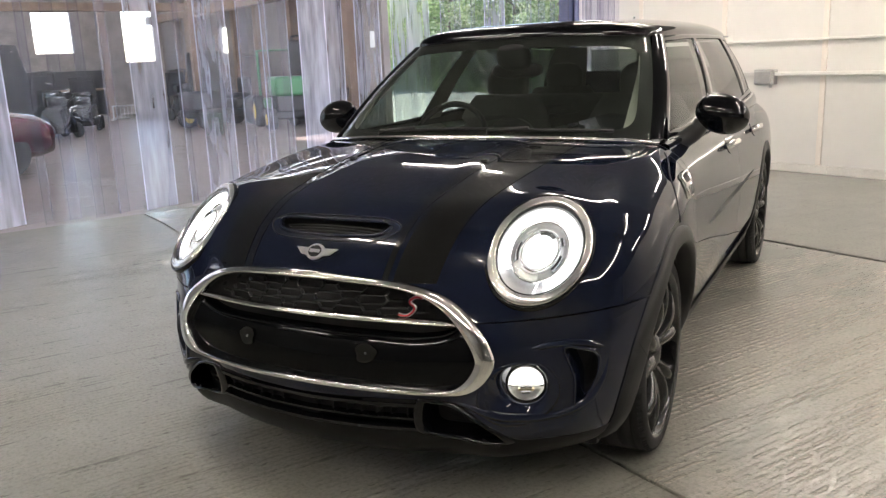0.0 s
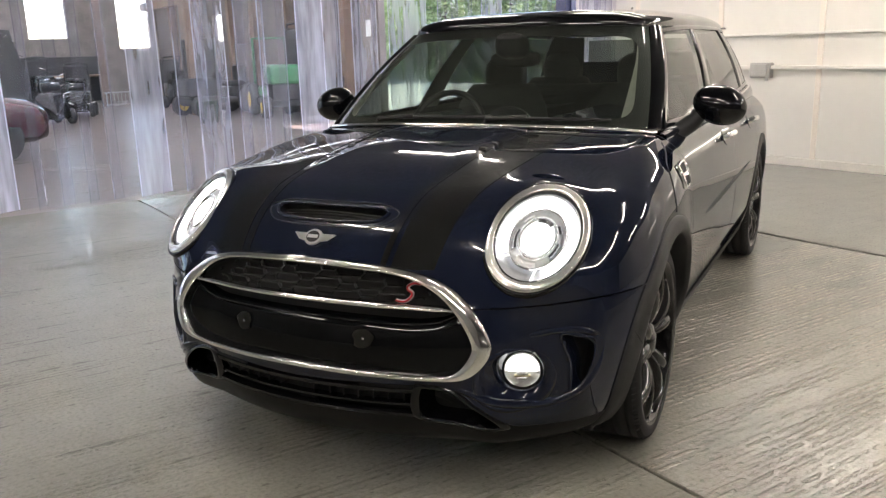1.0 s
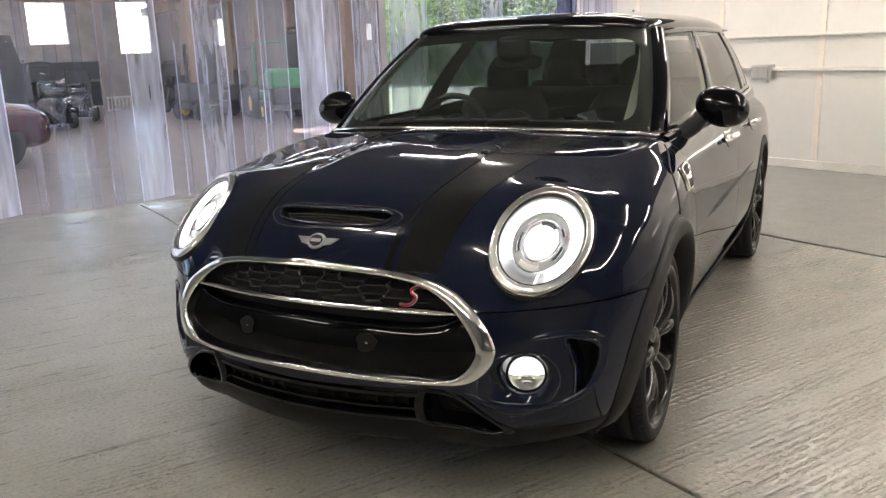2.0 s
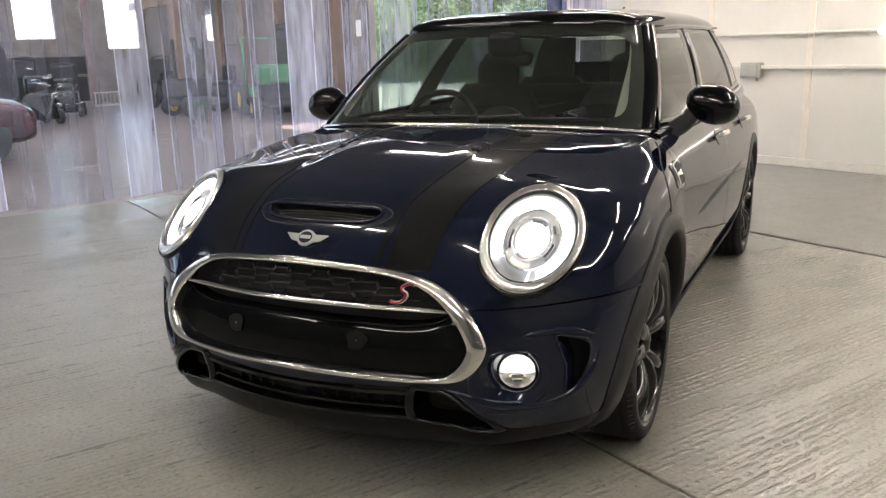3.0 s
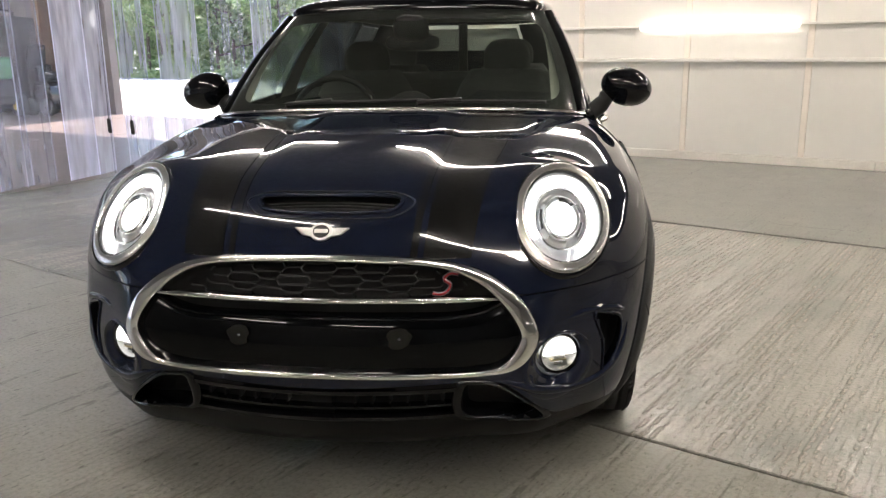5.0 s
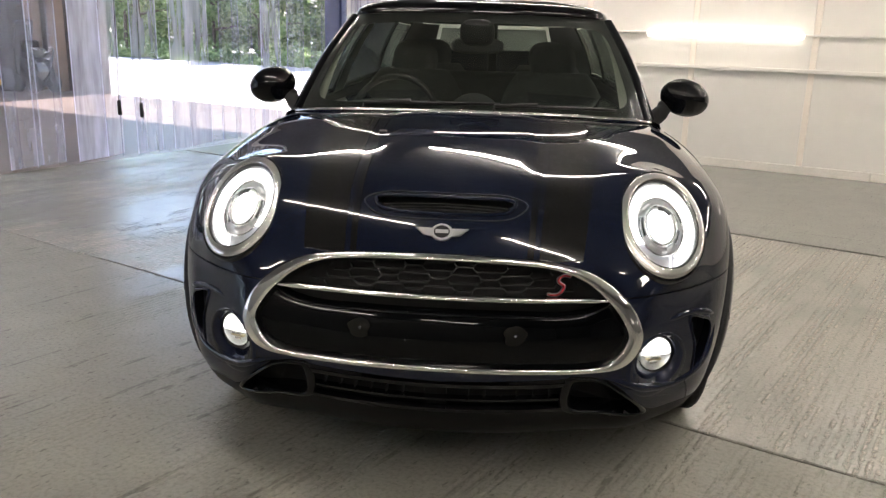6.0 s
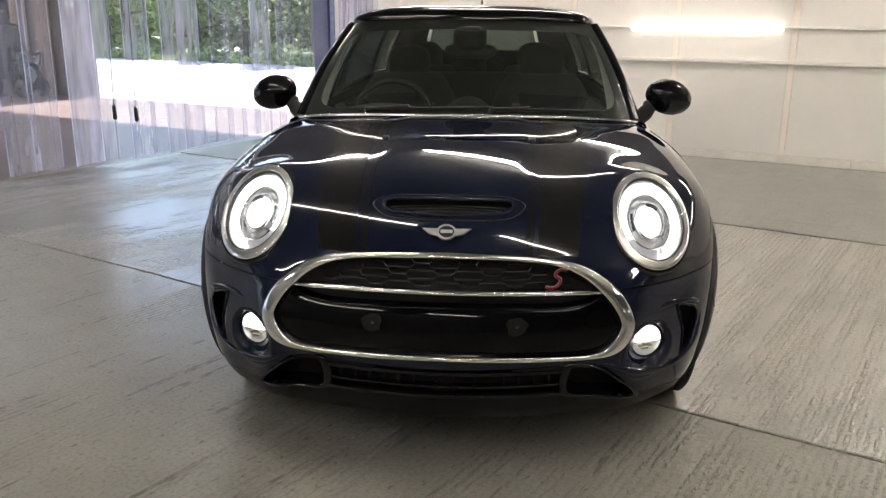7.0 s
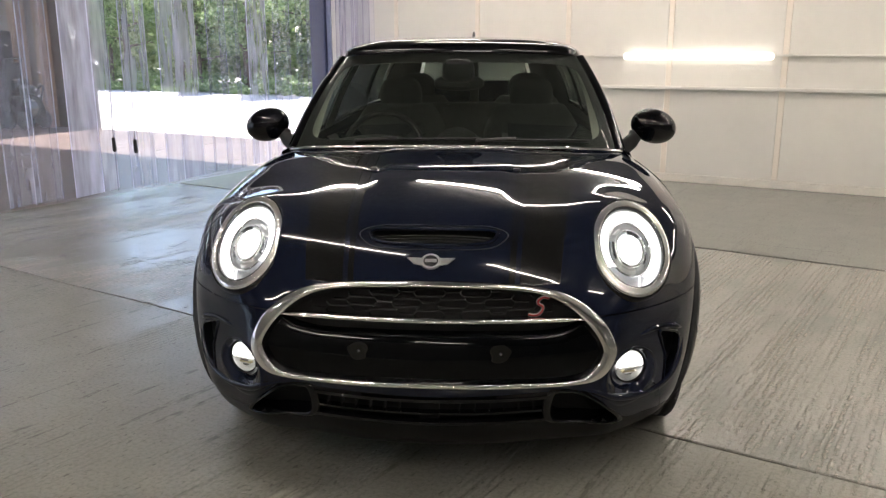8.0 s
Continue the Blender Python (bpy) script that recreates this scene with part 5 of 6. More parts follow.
part("wheel_boss", bm, M_PLASTIC, sw)
bm = bmesh.new()
bmesh.ops.create_cone(bm, cap_ends=True, segments=40, radius1=0.125, radius2=0.12, depth=0.04, matrix=Matrix.Translation((0, 0.80, 0.90)) @ pose(0, 0, 0, 75))
part("centre_dial", bm, M_PLASTIC, car, "round central instrument", True)
bm = bmesh.new()
bmesh.ops.create_uvsphere(bm, u_segments=28, v_segments=16, radius=1.0)
for v in bm.verts:
    a = v.co
    v.co = Vector((0.115 * math.copysign(abs(a.x) ** 0.6, a.x), 0.90 + 0.022 * a.y, 1.215 + 0.034 * math.copysign(abs(a.z) ** 0.7, a.z)))
part("rear_view_mirror", bm, M_DARK, car, "black rounded rear-view mirror", True)
bm = bmesh.new()
bmesh.ops.create_uvsphere(bm, u_segments=24, v_segments=16, radius=1.0)
for v in bm.verts:
    a = v.co
    v.co = Vector((0.075 * math.copysign(abs(a.x) ** 0.7, a.x), 0.865 + 0.05 * a.y - 0.3 * (0.055 * a.z), 1.270 + 0.055 * math.copysign(abs(a.z) ** 0.7, a.z)))
part("sensor_box", bm, M_DARK, car, "", True)
for s in (1, -1):
    part("pillar_trim", grid([[house(i, k, -0.014, s) for i in np.linspace(3.0 + 0.35 * min(1, k * 1.6), 5.1, 8)] for k in np.linspace(0.04, 0.96, 16)]), M_TRIM, car, "pale grey inner pillar cover", True)
    part("post_trim", grid([[house(i, k, -0.022, s) for i in np.linspace(7.0, 7.4, 4)] for k in np.linspace(-0.2, 1.0, 12)]), M_TRIM, car, "", True)
    part("door_lining", grid([[house(i, k, -0.03, s) + Vector((0, 0, 0)) for i in np.linspace(4.6, 10.2, 24)] for k in np.linspace(-0.9, 0.03, 8)]), M_CLOTH, car, "", True)
    part("tail_lining", grid([[house(i, k, -0.02, s) for i in np.linspace(10.1, 11.6, 10)] for k in np.linspace(-0.9, 1.0, 12)]), M_CLOTH, car, "", True)
part("headlining", box(-0.56, 0.56, 1.05, 2.95, 1.335, 1.345), M_TRIM, car, "pale grey roof lining")
rg = part("rear_window", grid([[house(abs(i - 13) * -1 + 13, k, 0.0, 1 if i < 13 else -1) for k in np.linspace(0.46, 0.92, 8)] for i in np.linspace(11.7, 14.3, 24)]), M_PRIVACY, car, "", True)
rg.visible_shadow = False
part("tail_panel", grid([[house(abs(i - 13) * -1 + 13, k, 0.002, 1 if i < 13 else -1) for k in (-0.05, 0.2, 0.46)] for i in np.linspace(11.0, 15.0, 24)]), M_NAVY, car, "", True)
part("rear_door_post", box(-0.03, 0.03, 3.02, 3.06, 0.95, 1.33, 0.01), M_DARK, car)
part("rear_bench", box(-0.60, 0.60, 2.36, 2.52, 0.5, 1.04, 0.05), M_CLOTH, car, "dark cloth rear bench back", True)
part("parcel_shelf", box(-0.6, 0.6, 2.6, 3.2, 0.90, 0.93, 0.01), M_CLOTH, car)


# ---- outdoors ----
# One sheet of ground, pushed down a little under the buildings.
bm = bmesh.new()
A = np.concatenate([[-1500, -300], np.linspace(-60, 40, 26), [300, 1500]])
B = np.concatenate([[-1500, -300], np.linspace(-60, 7.2, 12), [7.6], np.linspace(9, 60, 20), [300, 1500]])
grid([[(a, b, -0.02 if b > 7.5 else -0.16) for b in B] for a in A], bm=bm)
tagged(mesh("ground", bm, M_YARD, None, ROOM), "pale sunlit concrete yard", "ground", "", "structure")


def blade(bm, p, size, rng):
    d = Vector((rng.uniform(-1, 1), rng.uniform(-1, 1), rng.uniform(-0.5, 1))).normalized()
    o = d.orthogonal().normalized()
    o.rotate(Matrix.Rotation(rng.uniform(0, 6.28), 3, d))
    n = d.cross(o) * 0.25
    bm.faces.new([bm.verts.new(p + v * size) for v in (d * -0.5, o * 0.32 + n, d * 0.5, o * -0.32 + n)])


def tree(a, b, h, spread, rng, low):
    base = ROOM @ Vector((a, b, -0.02))
    t = tagged(empty("tree", Matrix.Translation(base)), "tall leafy green tree at the edge of the yard", "tree", "trees round the yard")
    bm = bmesh.new()
    lean = Vector((rng.uniform(-0.3, 0.3), rng.uniform(-0.3, 0.3), 0))
    trunk = [Vector((0, 0, -0.1)), lean * 0.4 + Vector((0, 0, h * 0.35)), lean + Vector((0, 0, h * 0.75)), lean * 1.2 + Vector((0, 0, h))]
    tube(spline(trunk, 10), [0.14 * (1 - 0.09 * k) * h / 8 for k in range(10)], 8, bm)
    tips = []
    for k in range(12):
        z = h * (low + (0.95 - low) * k / 11)
        s0 = Vector(lean * (z / h)) + Vector((0, 0, z))
        ang = k * 2.4 + rng.uniform(-0.4, 0.4)
        ln = spread * rng.uniform(0.55, 1.0) * (1.1 - 0.55 * k / 11)
        e = s0 + Vector((math.cos(ang) * ln, math.sin(ang) * ln, ln * rng.uniform(-0.05, 0.4)))
        tube([s0, s0.lerp(e, 0.5) + Vector((0, 0, 0.1)), e], [0.06, 0.04, 0.015], 5, bm)
        tips += [e, s0.lerp(e, 0.7), s0.lerp(e, 0.4)]
    part("trunk", bm, M_BARK, t, "", True)
    bm = bmesh.new()
    for c in tips:
        r = rng.uniform(0.45, 0.9) * spread / 2.4
        for _ in range(70):
            v = Vector((rng.gauss(0, 1), rng.gauss(0, 1), rng.gauss(0, 0.7))) * r * 0.55
            blade(bm, c + v, rng.uniform(0.12, 0.26), rng)
    part("crown", bm, M_LEAF, t)


rng = random.Random(4)
for k in range(17):
    a = -33 + 1.75 * k + rng.uniform(-0.5, 0.5)
    tree(a, 21.5 - 0.02 * k + rng.uniform(-1.6, 2.2) - (3.0 if k > 12 else 0), rng.uniform(4.8, 6.2), rng.uniform(1.7, 2.4), rng, rng.choice((0.14, 0.22, 0.34)))
for k in range(9):
    tree(-36 + 4.1 * k, 28 + rng.uniform(-2, 2), rng.uniform(6, 8), 3.0, rng, 0.12)

# Low undergrowth along the yard's edge.
bm = bmesh.new()
for _ in range(7000):
    a = rng.uniform(-36, -2)
    b = 18.6 + 0.05 * abs(a + 15) + abs(rng.gauss(0, 1.3)) - (2.2 if a > -13 else 0)
    z = abs(rng.gauss(0, 0.33)) * (0.6 + 0.5 * math.sin(a * 1.7))
    blade(bm, ROOM @ Vector((a, b, z)), rng.uniform(0.12, 0.28), rng)
tagged(mesh("undergrowth", bm, M_LEAF), "low green undergrowth at the foot of the trees", "undergrowth", "", "stuff")

# Dense wood behind the first trees.
bm = bmesh.new()
for _ in range(26000):
    a, d = rng.uniform(-52, 4), rng.random()
    blade(bm, ROOM @ Vector((a, 23.5 + 5.5 * d, 0.2 + 6.5 * rng.random() ** 1.1)), rng.uniform(0.3, 0.6), rng)
tagged(mesh("woodland", bm, M_LEAF), "dense green wood behind the yard's trees", "wood", "", "stuff")


# ---- lights and fixtures ----
def tube_lamp(M, mat, length=1.52, thick=0.036):
    lamp = tagged(empty("tube_lamp", M), "long fluorescent tube batten, switched on", "lamp", "tube lamps")
    h = length / 2
    part("batten", box(-h + 0.05, h - 0.05, -0.02, 0.0, -0.022, 0.022, 0.005), M_WALL, lamp)
    part("diffuser", tube([(-h, -0.052, 0), (-h + 0.012, -0.052, 0), (-h + 0.03, -0.052, 0), (h - 0.03, -0.052, 0), (h - 0.012, -0.052, 0), (h, -0.052, 0)],
                          [0.008, thick * 0.8, thick, thick, thick * 0.8, 0.008], 16), mat, lamp, "glowing white diffuser", True)
    return lamp


low = tube_lamp(ROOM @ pose(-0.58, WALL_B - 0.017, 1.315), M_TUBE_WALL)
first = tube_lamp(ROOM @ pose(-0.85, 2.35, CEIL, 90, 0, 0), M_TUBE, 1.65, 0.0155)
for a in (-3.15, -0.85, 1.9, 4.4):
    for b in (-3.9, -1.0, 2.35, 4.85):
        if (a, b) not in ((-0.85, 2.35), (-3.15, -1.0), (-3.15, -3.9), (4.4, -3.9)):
            copy_thing(first, ROOM @ pose(a, b, CEIL, 90, 0, 0))
copy_thing(low, ROOM @ pose(2.35, WALL_B - 0.017, 1.315))
# Two lamps added on the east wall, out of view.
for b in (-2.5, 1.0):
    copy_thing(low, ROOM @ pose(EAST_A, b, 1.315, 0, 0, -90))

sock = tagged(empty("socket_box", ROOM @ pose(-2.60, WALL_B - 0.016, 0.955)), "grey plastic electric socket box on the white wall", "socket")
part("case", box(-0.115, 0.115, -0.075, 0, -0.07, 0.085, 0.012), M_GREY, sock)
part("cover", box(-0.105, 0.085, -0.09, -0.07, -0.055, 0.07, 0.008), M_GREY, sock)
part("gland", tube([(0.06, -0.04, -0.07), (0.06, -0.04, -0.10)], 0.016, 10), M_GREY, sock)

# ---- strip curtain ----
curtain = tagged(empty("strip_curtain", ROOM), "hanging clear plastic strip curtain, hazy and scuffed", "curtain")
rng = random.Random(11)


def strip(a, b, w, yaw, foot, bend, name="strip"):
    c, s = math.cos(yaw), math.sin(yaw)
    rows = []
    for k in range(9):
        f = k / 8
        z = foot + (CEIL - 0.06 - foot) * f
        row = []
        for j in range(7):
            u = (j / 6 - 0.5) * w
            v = bend * (1 - (2 * j / 6 - 1) ** 2) + 0.012 * (1 - f) * math.sin(3 * f + 9 * b)
            row.append((a - s * u + c * v, b + c * u + s * v, z + (0.02 * (1 - f) * u / w)))
        rows.append(row)
    bm = grid(rows)
    n0 = len(bm.faces)
    for j, o in ((0, 1), (6, -1)):
        grid([[Vector(r[j]) + Vector((c * 0.002, s * 0.002, 0)), Vector(r[j]).lerp(Vector(r[j + o]), 0.22) + Vector((c * 0.002, s * 0.002, 0))] for r in rows], bm=bm)
    bm.faces.ensure_lookup_table()
    for f in bm.faces[n0:]:
        f.material_index = 1
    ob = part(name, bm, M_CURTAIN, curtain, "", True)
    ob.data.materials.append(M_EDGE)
    ob.visible_shadow = False
    return ob


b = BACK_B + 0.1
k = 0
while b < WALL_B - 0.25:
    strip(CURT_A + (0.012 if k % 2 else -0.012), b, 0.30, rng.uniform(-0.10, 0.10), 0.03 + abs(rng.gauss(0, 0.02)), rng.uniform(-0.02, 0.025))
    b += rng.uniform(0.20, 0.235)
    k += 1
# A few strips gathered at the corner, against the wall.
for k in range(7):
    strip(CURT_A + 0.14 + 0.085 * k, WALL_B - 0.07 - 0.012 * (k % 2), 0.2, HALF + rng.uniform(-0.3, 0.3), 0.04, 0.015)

# Two black pulls that hang on cords.
for b, z in ((2.72, 0.49), (2.97, 0.45)):
    pull = tagged(empty("cord_pull", ROOM @ pose(CURT_A + 0.06, b, z)), "black pull handle hanging on a thin cord", "pull", "cord pulls")
    part("grip", tube([(0, 0, 0.075), (0, 0, 0.065), (0, 0.004, -0.05), (0, 0.004, -0.065)], [0.008, 0.016, 0.020, 0.012], 10), M_PLASTIC, pull, "", True)
    part("cord", tube([(0, 0, 0.07), (0, 0.02, 0.7), (0, 0.05, CEIL - z - 0.08)], 0.003, 5), M_PLASTIC, pull)

# ---- things in the barn ----
def timber(a, b, w, lean=0.0, name="barn_post"):
    p = tagged(mesh(name, box(-w / 2, w / 2, -w / 2, w / 2, 0, BARN_H, 0.01), M_TIMBER, None, ROOM @ pose(a, b, -0.002, 0, lean, 0)), "brown timber barn post standing on the floor", "post", "barn posts")
    return p


for a, b, w in ((-24.6, 5.5, 0.16), (-21.0, 6.95, 0.30), (-17.0, 7.2, 0.22), (-15.2, 7.2, 0.2), (-13.4, 7.2, 0.22), (-12.75, 7.25, 0.2), (-24.6, 1.6, 0.25), (-18.5, 7.2, 0.16), (-22.8, 7.2, 0.2), (-16.0, 5.13, 0.15), (-21.7, 4.68, 0.09)):
    timber(a, b, w)
tagged(mesh("tie_beam", box(-24.8, -12.0, -0.12, 0.12, 0, 0.22, 0.01), M_TIMBER, None, ROOM @ pose(0, 7.0, 2.75)), "brown timber beam along the barn wall", "beam")
tagged(mesh("tie_beam", box(-0.1, 0.1, -7.9, 7.3, 0, 0.22, 0.01), M_TIMBER, None, ROOM @ pose(-21.0, 0, 2.9)), "brown timber beam across the barn", "beam")

# Red car, its nose towards the curtain.
red = tagged(empty("red_car", ROOM @ pose(-10.35, -0.72, 0, 0, 0, 97)), "dark red saloon car parked in the barn", "car")
secs = []
for x, zt, zb, w in ((-2.6, 0.75, 0.3, 0.72), (-2.4, 0.98, 0.22, 0.84), (-1.5, 1.02, 0.2, 0.9), (0.0, 0.97, 0.2, 0.9), (0.8, 0.88, 0.2, 0.88), (1.25, 0.79, 0.2, 0.85), (1.40, 0.70, 0.24, 0.80)):
    m = (zt + zb) / 2
    secs.append([(x, w * math.copysign(abs(math.cos(t)) ** 0.45, math.cos(t)), m + (zt - m) * math.copysign(abs(math.sin(t)) ** 0.6, math.sin(t))) for t in np.linspace(0, math.tau, 33)[:-1]])
bm = grid(secs, close_v=True)
bm.faces.new([v for v in bm.verts][-32:])
part("body", bm, M_MAROON, red, "", True)
secs = [[(x, -w, 0.95), (x, -w * 0.8, z), (x, w * 0.8, z), (x, w, 0.95)] for x, w, z in ((-2.2, 0.8, 0.98), (-1.9, 0.78, 1.36), (-0.7, 0.78, 1.42), (0.1, 0.84, 0.98))]
part("cabin", grid(secs), M_BLACK_GLOSS, red, "", True)
for y in (-0.6, 0.6):
    part("headlamp", box(1.1, 1.30, y - 0.16, y + 0.16, 0.60, 0.70, 0.03), M_REFLECT, red, "", True)
part("bumper_strip", box(1.36, 1.44, -0.6, 0.6, 0.36, 0.40, 0.01), M_DARK, red)
for x, y in ((0.75, 0.78), (-1.75, 0.78), (0.75, -0.78), (-1.75, -0.78)):
    part("wheel", grid([[(x + r * math.cos(t), y + d * (1 if y > 0 else -1), 0.31 + r * math.sin(t)) for r, d in ((0.05, 0.10), (0.2, 0.09), (0.31, 0.08), (0.31, -0.10))] for t in np.linspace(0, math.tau, 25)[:-1]], close_u=True), M_RUBBER, red, "", True)


def disc_wheel(bm, x, y, z, r, w, axis="y"):
    rows = []
    for t in np.linspace(0, math.tau, 29)[:-1]:
        rows.append([(x + q * math.cos(t), y + d, z + q * math.sin(t)) for q, d in ((0.02, -w / 2), (r * 0.9, -w / 2), (r, -w / 3), (r, w / 3), (r * 0.9, w / 2), (0.02, w / 2))])
    return grid(rows, close_u=True, bm=bm)


def ride_mower(a, b, yaw, paint_mat, height, label, rise=0.0):
    t = tagged(empty("ride_on_mower", ROOM @ pose(a, b, 0, 0, 0, yaw)), label, "mower")
    part("bonnet", box(0.1, 0.95, -0.33, 0.33, 0.42 + rise, 0.82 + rise, 0.08), paint_mat, t, "", True)
    part("grille", box(0.2, 0.90, -0.30, 0.30, 0.36, 0.43 + rise, 0.03), M_DARK, t, "", True)
    part("deck", box(-0.75, 0.8, -0.45, 0.45, 0.22, 0.40, 0.05), M_DARK, t, "", True)
    part("rear_body", box(-0.85, -0.1, -0.40, 0.40, 0.40, 0.62, 0.06), paint_mat, t, "", True)
    part("seat", box(-0.55, -0.15, -0.24, 0.24, 0.62, 0.74, 0.05), M_DARK, t, "", True)
    part("seat_back", box(-0.65, -0.55, -0.24, 0.24, 0.66, 1.08, 0.05), M_DARK, t, "", True)
    part("steering_column", tube([(0.15, 0, 0.75), (0.0, 0, 1.0)], 0.025, 8), M_DARK, t)
    part("roll_bar", tube([(-0.8, -0.36, 0.5), (-0.8, -0.36, height), (-0.8, 0.36, height), (-0.8, 0.36, 0.5)], 0.03, 8), paint_mat, t)
    for x, y, r in ((-0.55, 0.46, 0.34), (-0.55, -0.46, 0.34), (0.7, 0.42, 0.22), (0.7, -0.42, 0.22)):
        w = part("wheel", disc_wheel(None, x, y, r, r, 0.2), M_RUBBER, t, "", True)
        part("hub", disc_wheel(None, x, y, r, r * 0.55, 0.215), M_YELLOW, w, "yellow wheel hub", True)
    return t


ride_mower(-14.1, 6.3, -15, M_GREEN, 1.64, "green ride-on mower with yellow hubs by the wall", 0.26)
ride_mower(-15.9, 5.65, -80, M_DARK, 1.55, "black ride-on mower with yellow hubs")
cab = tagged(empty("black_cabinet", ROOM @ pose(-16.5, 5.5, 0, 0, 0, -20)), "tall black machine cover behind the mower", "cover")
part("shell", box(-0.3, 0.3, -0.36, 0.36, 0.6, 1.68, 0.06), M_DARK, cab, "", True)
part("foot", box(-0.26, 0.26, -0.32, 0.32, 0, 0.6, 0.04), M_DARK, cab, "", True)
wb = tagged(empty("litter_bin", ROOM @ pose(-13.5, 4.45, 0)), "dark green plastic tub on the barn floor", "bin")
part("tub", grid([[(r * math.cos(t), r * math.sin(t), z) for r, z in ((0.001, 0.01), (0.17, 0.0), (0.21, 0.42), (0.225, 0.44), (0.20, 0.44), (0.16, 0.05))] for t in np.linspace(0, math.tau, 25)[:-1]], close_u=True), M_BIN, wb, "", True)


def crate_stack(a, b, yaw, w, h, label, full=False):
    """A wheeled machine: sagging cover over its engine, a frame with handles behind, hoses and bright fittings."""
    t = tagged(empty("machine", ROOM @ pose(a, b, 0, 0, 0, yaw)), label, "machine", "barn machines")
    r = random.Random(int(abs(a * 100 + b * 10)))
    secs = []
    for k in range(9):
        f = k / 8
        s = 1 - (0.12 if full else 0.35) * f ** 2.5 if k < 8 else 0.02
        ox, oy = w * 0.06 * math.sin(3 * f + a), w * 0.05 * math.sin(4 * f + b)
        secs.append([(ox + w * 0.5 * s * math.copysign(abs(math.cos(q)) ** 0.55, math.cos(q)) * (1 + 0.06 * math.sin(5 * q + a)), oy + w * 0.4 * s * math.copysign(abs(math.sin(q)) ** 0.55, math.sin(q)), 0.12 + (h * (0.96 if full else 0.5) - 0.12) * min(1, f * 1.1)) for q in np.linspace(0, math.tau, 29)[:-1]])
    part("cover", grid(secs, close_v=True), M_DARK if full else M_RIM, t, "", True)
    part("engine", box(-w * 0.34, w * 0.05, -w * 0.24, w * 0.24, h * 0.45, h * 0.74, 0.06), M_RIM, t, "", True)
    for y in (-0.3, 0.3):
        part("upright", tube(spline([Vector((-w * 0.40, w * y, h * 0.2)), Vector((-w * 0.42, w * y, h * 0.7)), Vector((-w * 0.30, w * y * 0.9, h))], 8), 0.022, 7), M_DARK, t, "", True)
    part("handle", tube([(-w * 0.30, -w * 0.30, h), (-w * 0.22, 0, h + 0.03), (-w * 0.30, w * 0.30, h)], 0.02, 7), M_DARK, t, "", True)
    part("back_panel", box(-w * 0.46, -w * 0.40, -w * 0.30, w * 0.30, h * 0.50, h * 0.96, 0.02), M_DARK, t, "", True)
    part("tank", tube([(w * 0.16, -w * 0.2, h * 0.56), (w * 0.18, 0, h * 0.57), (w * 0.16, w * 0.2, h * 0.56)], h * 0.075, 14), M_PLASTIC, t, "", True)
    part("hose", tube(spline([Vector((w * 0.1, w * 0.22, h * 0.5)), Vector((w * 0.42, w * 0.36, h * 0.62)), Vector((w * 0.5, w * 0.1, h * 0.3)), Vector((w * 0.52, -w * 0.1, 0.2))], 20), 0.018, 7), M_RUBBER, t, "", True)
    for _ in range(9):
        x, y, z = w * r.uniform(0.3, 0.52), w * r.uniform(-0.4, 0.4), h * r.uniform(0.25, 0.9)
        part("fitting", tube([(x, y, z), (x + 0.02, y + r.uniform(0.06, 0.16), z + r.uniform(-0.05, 0.05))], 0.014, 7), M_CHROME, t, "bright metal fitting", True)
    for x in (-0.35, 0.35):
        for y in (-0.36, 0.36):
            part("wheel", disc_wheel(None, x * w, y * w, 0.16, 0.16, 0.1), M_RUBBER, t, "", True)


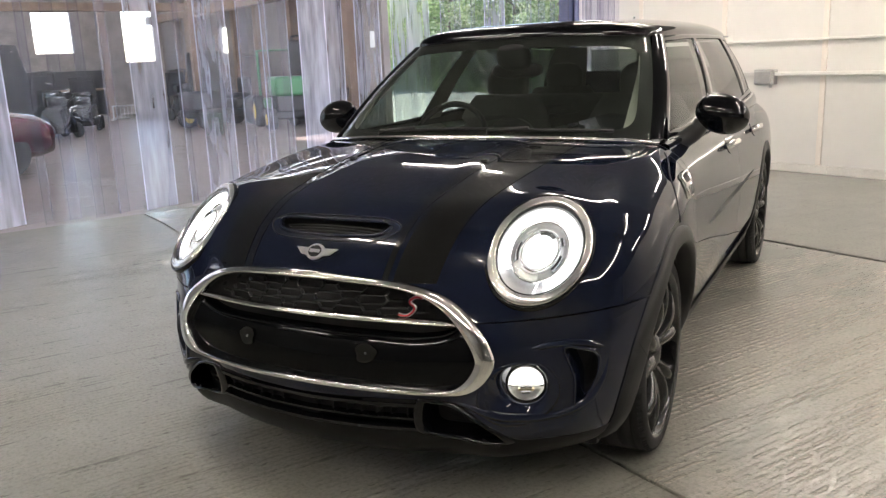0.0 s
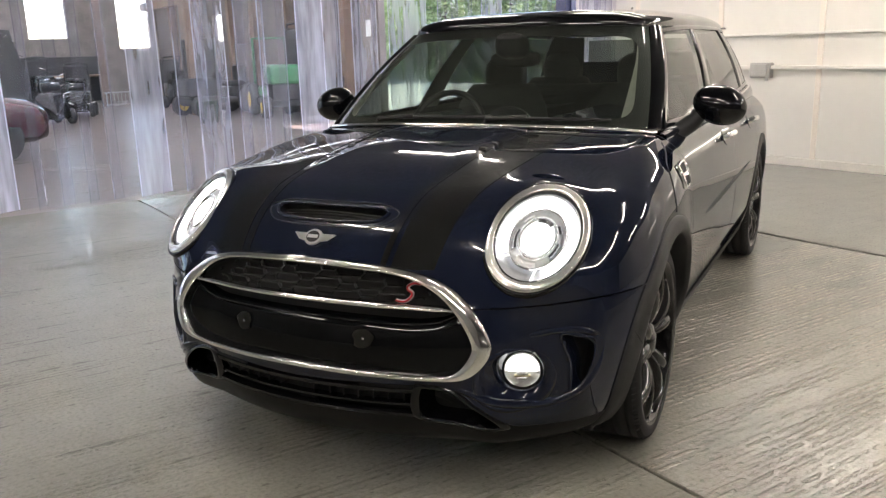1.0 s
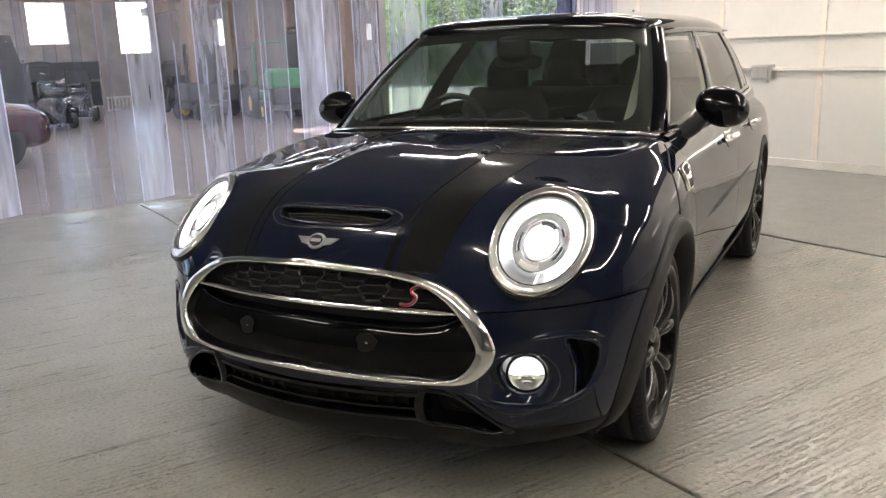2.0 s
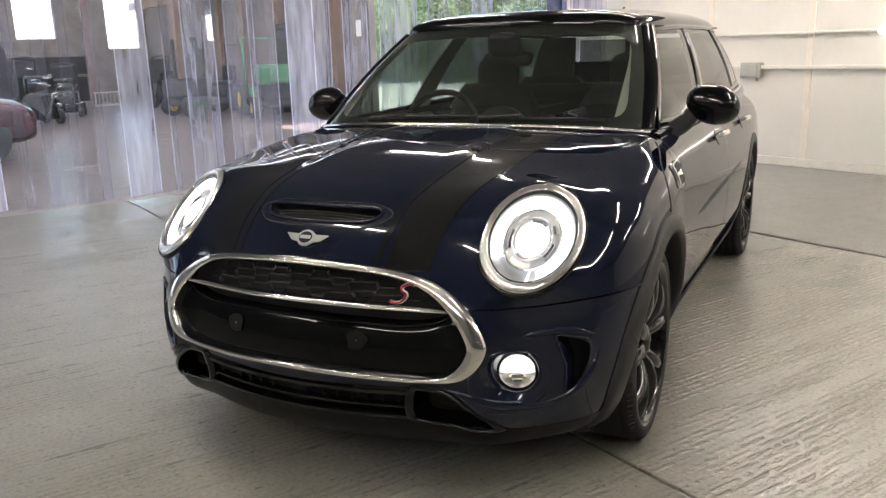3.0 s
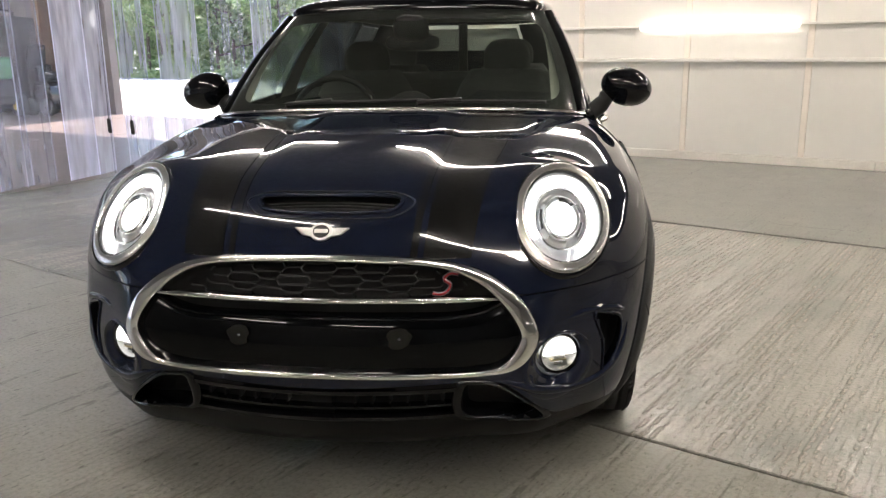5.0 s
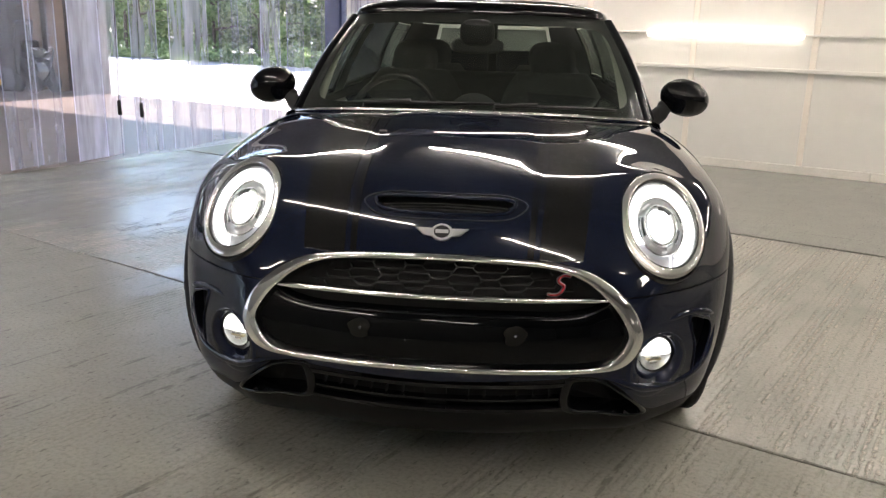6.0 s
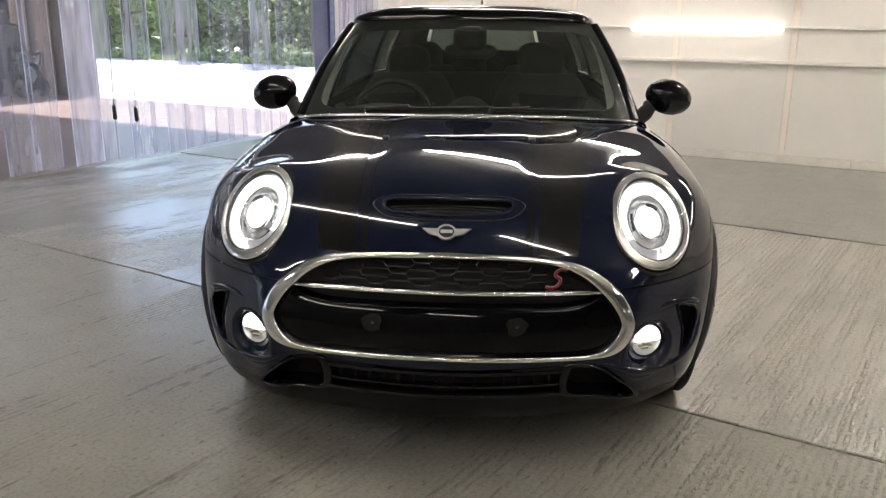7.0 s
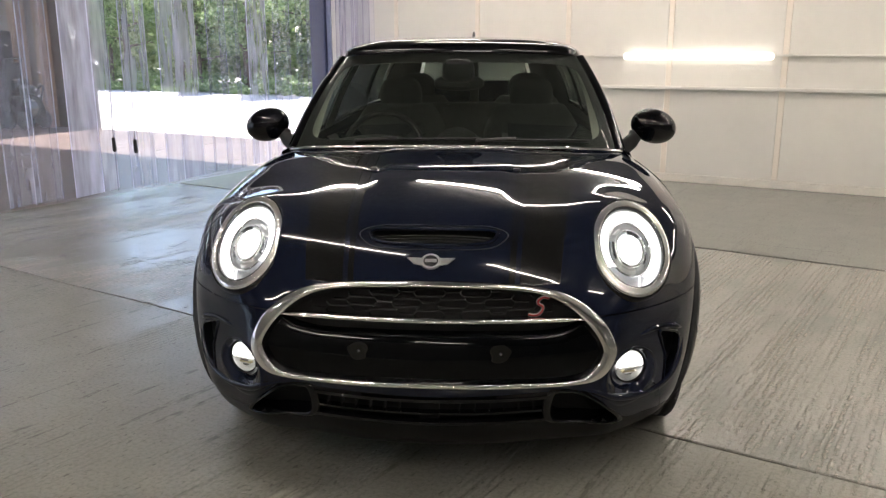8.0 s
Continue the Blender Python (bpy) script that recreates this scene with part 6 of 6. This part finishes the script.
crate_stack(-16.4, 2.15, 15, 0.85, 1.35, "dark wheeled machine under a black cover")
crate_stack(-17.6, 1.2, 40, 1.5, 2.1, "large black covered machine in the barn", True)
crate_stack(-18.4, 3.2, -20, 0.9, 1.2, "low dark wheeled machine")
crate_stack(-22.8, 6.25, 0, 0.5, 1.08, "small dark wheeled machine by the far wall")
crate_stack(-19.4, 6.1, 25, 1.0, 1.3, "dark wheeled machine with a pale glint")
crate_stack(-17.2, 5.9, -10, 1.1, 1.7, "tall dark wheeled machine behind the mowers")
crate_stack(-12.9, 6.85, 5, 0.6, 1.25, "dark wheeled machine beside the doorway")
crate_stack(-13.9, 6.9, 5, 0.9, 1.9, "tall dark machine beside the doorway", True)
crate_stack(-20.6, 0.8, 30, 1.3, 2.1, "tall dark machine at the far end of the barn", True)
bench = tagged(empty("workbench", ROOM @ pose(-23.6, 3.6, 0)), "long dark workbench along the far barn wall", "bench")
part("top", box(-0.35, 0.35, -1.7, 1.7, 0.82, 0.88, 0.01), M_TIMBER, bench)
for y in (-1.6, 0, 1.6):
    part("leg", box(-0.3, 0.3, y - 0.04, y + 0.04, 0, 0.82, 0.005), M_TIMBER, bench)
part("back_board", box(-0.35, -0.31, -1.7, 1.7, 0.1, 1.4, 0.005), M_DARK, bench)

rack = tagged(empty("hay_rack", ROOM @ pose(-21.5, 5.05, 0, 0, 0, 12)), "low grey metal rack with slanted bars", "rack")
for z in (0.06, 0.40):
    part("rail", tube([(-0.05, -0.42, z), (0.05, 0.42, z)], 0.022, 8), M_GREY, rack)
for k in range(8):
    y = -0.38 + k * 0.11
    part("bar", tube([(-0.05, y, 0.06), (0.05, y - 0.05, 0.40)], 0.012, 6), M_GREY, rack)
for y in (-0.4, 0.4):
    part("leg", tube([(0, y, 0), (0, y, 0.42)], 0.02, 6), M_GREY, rack)

notice = tagged(mesh("paper_notice", box(-0.09, 0.09, -0.006, 0.0, -0.16, 0.16, 0.002), M_PAPER, None, ROOM @ pose(-12.13, 7.415, 1.74)), "white paper notice on the dark barn wall", "notice")
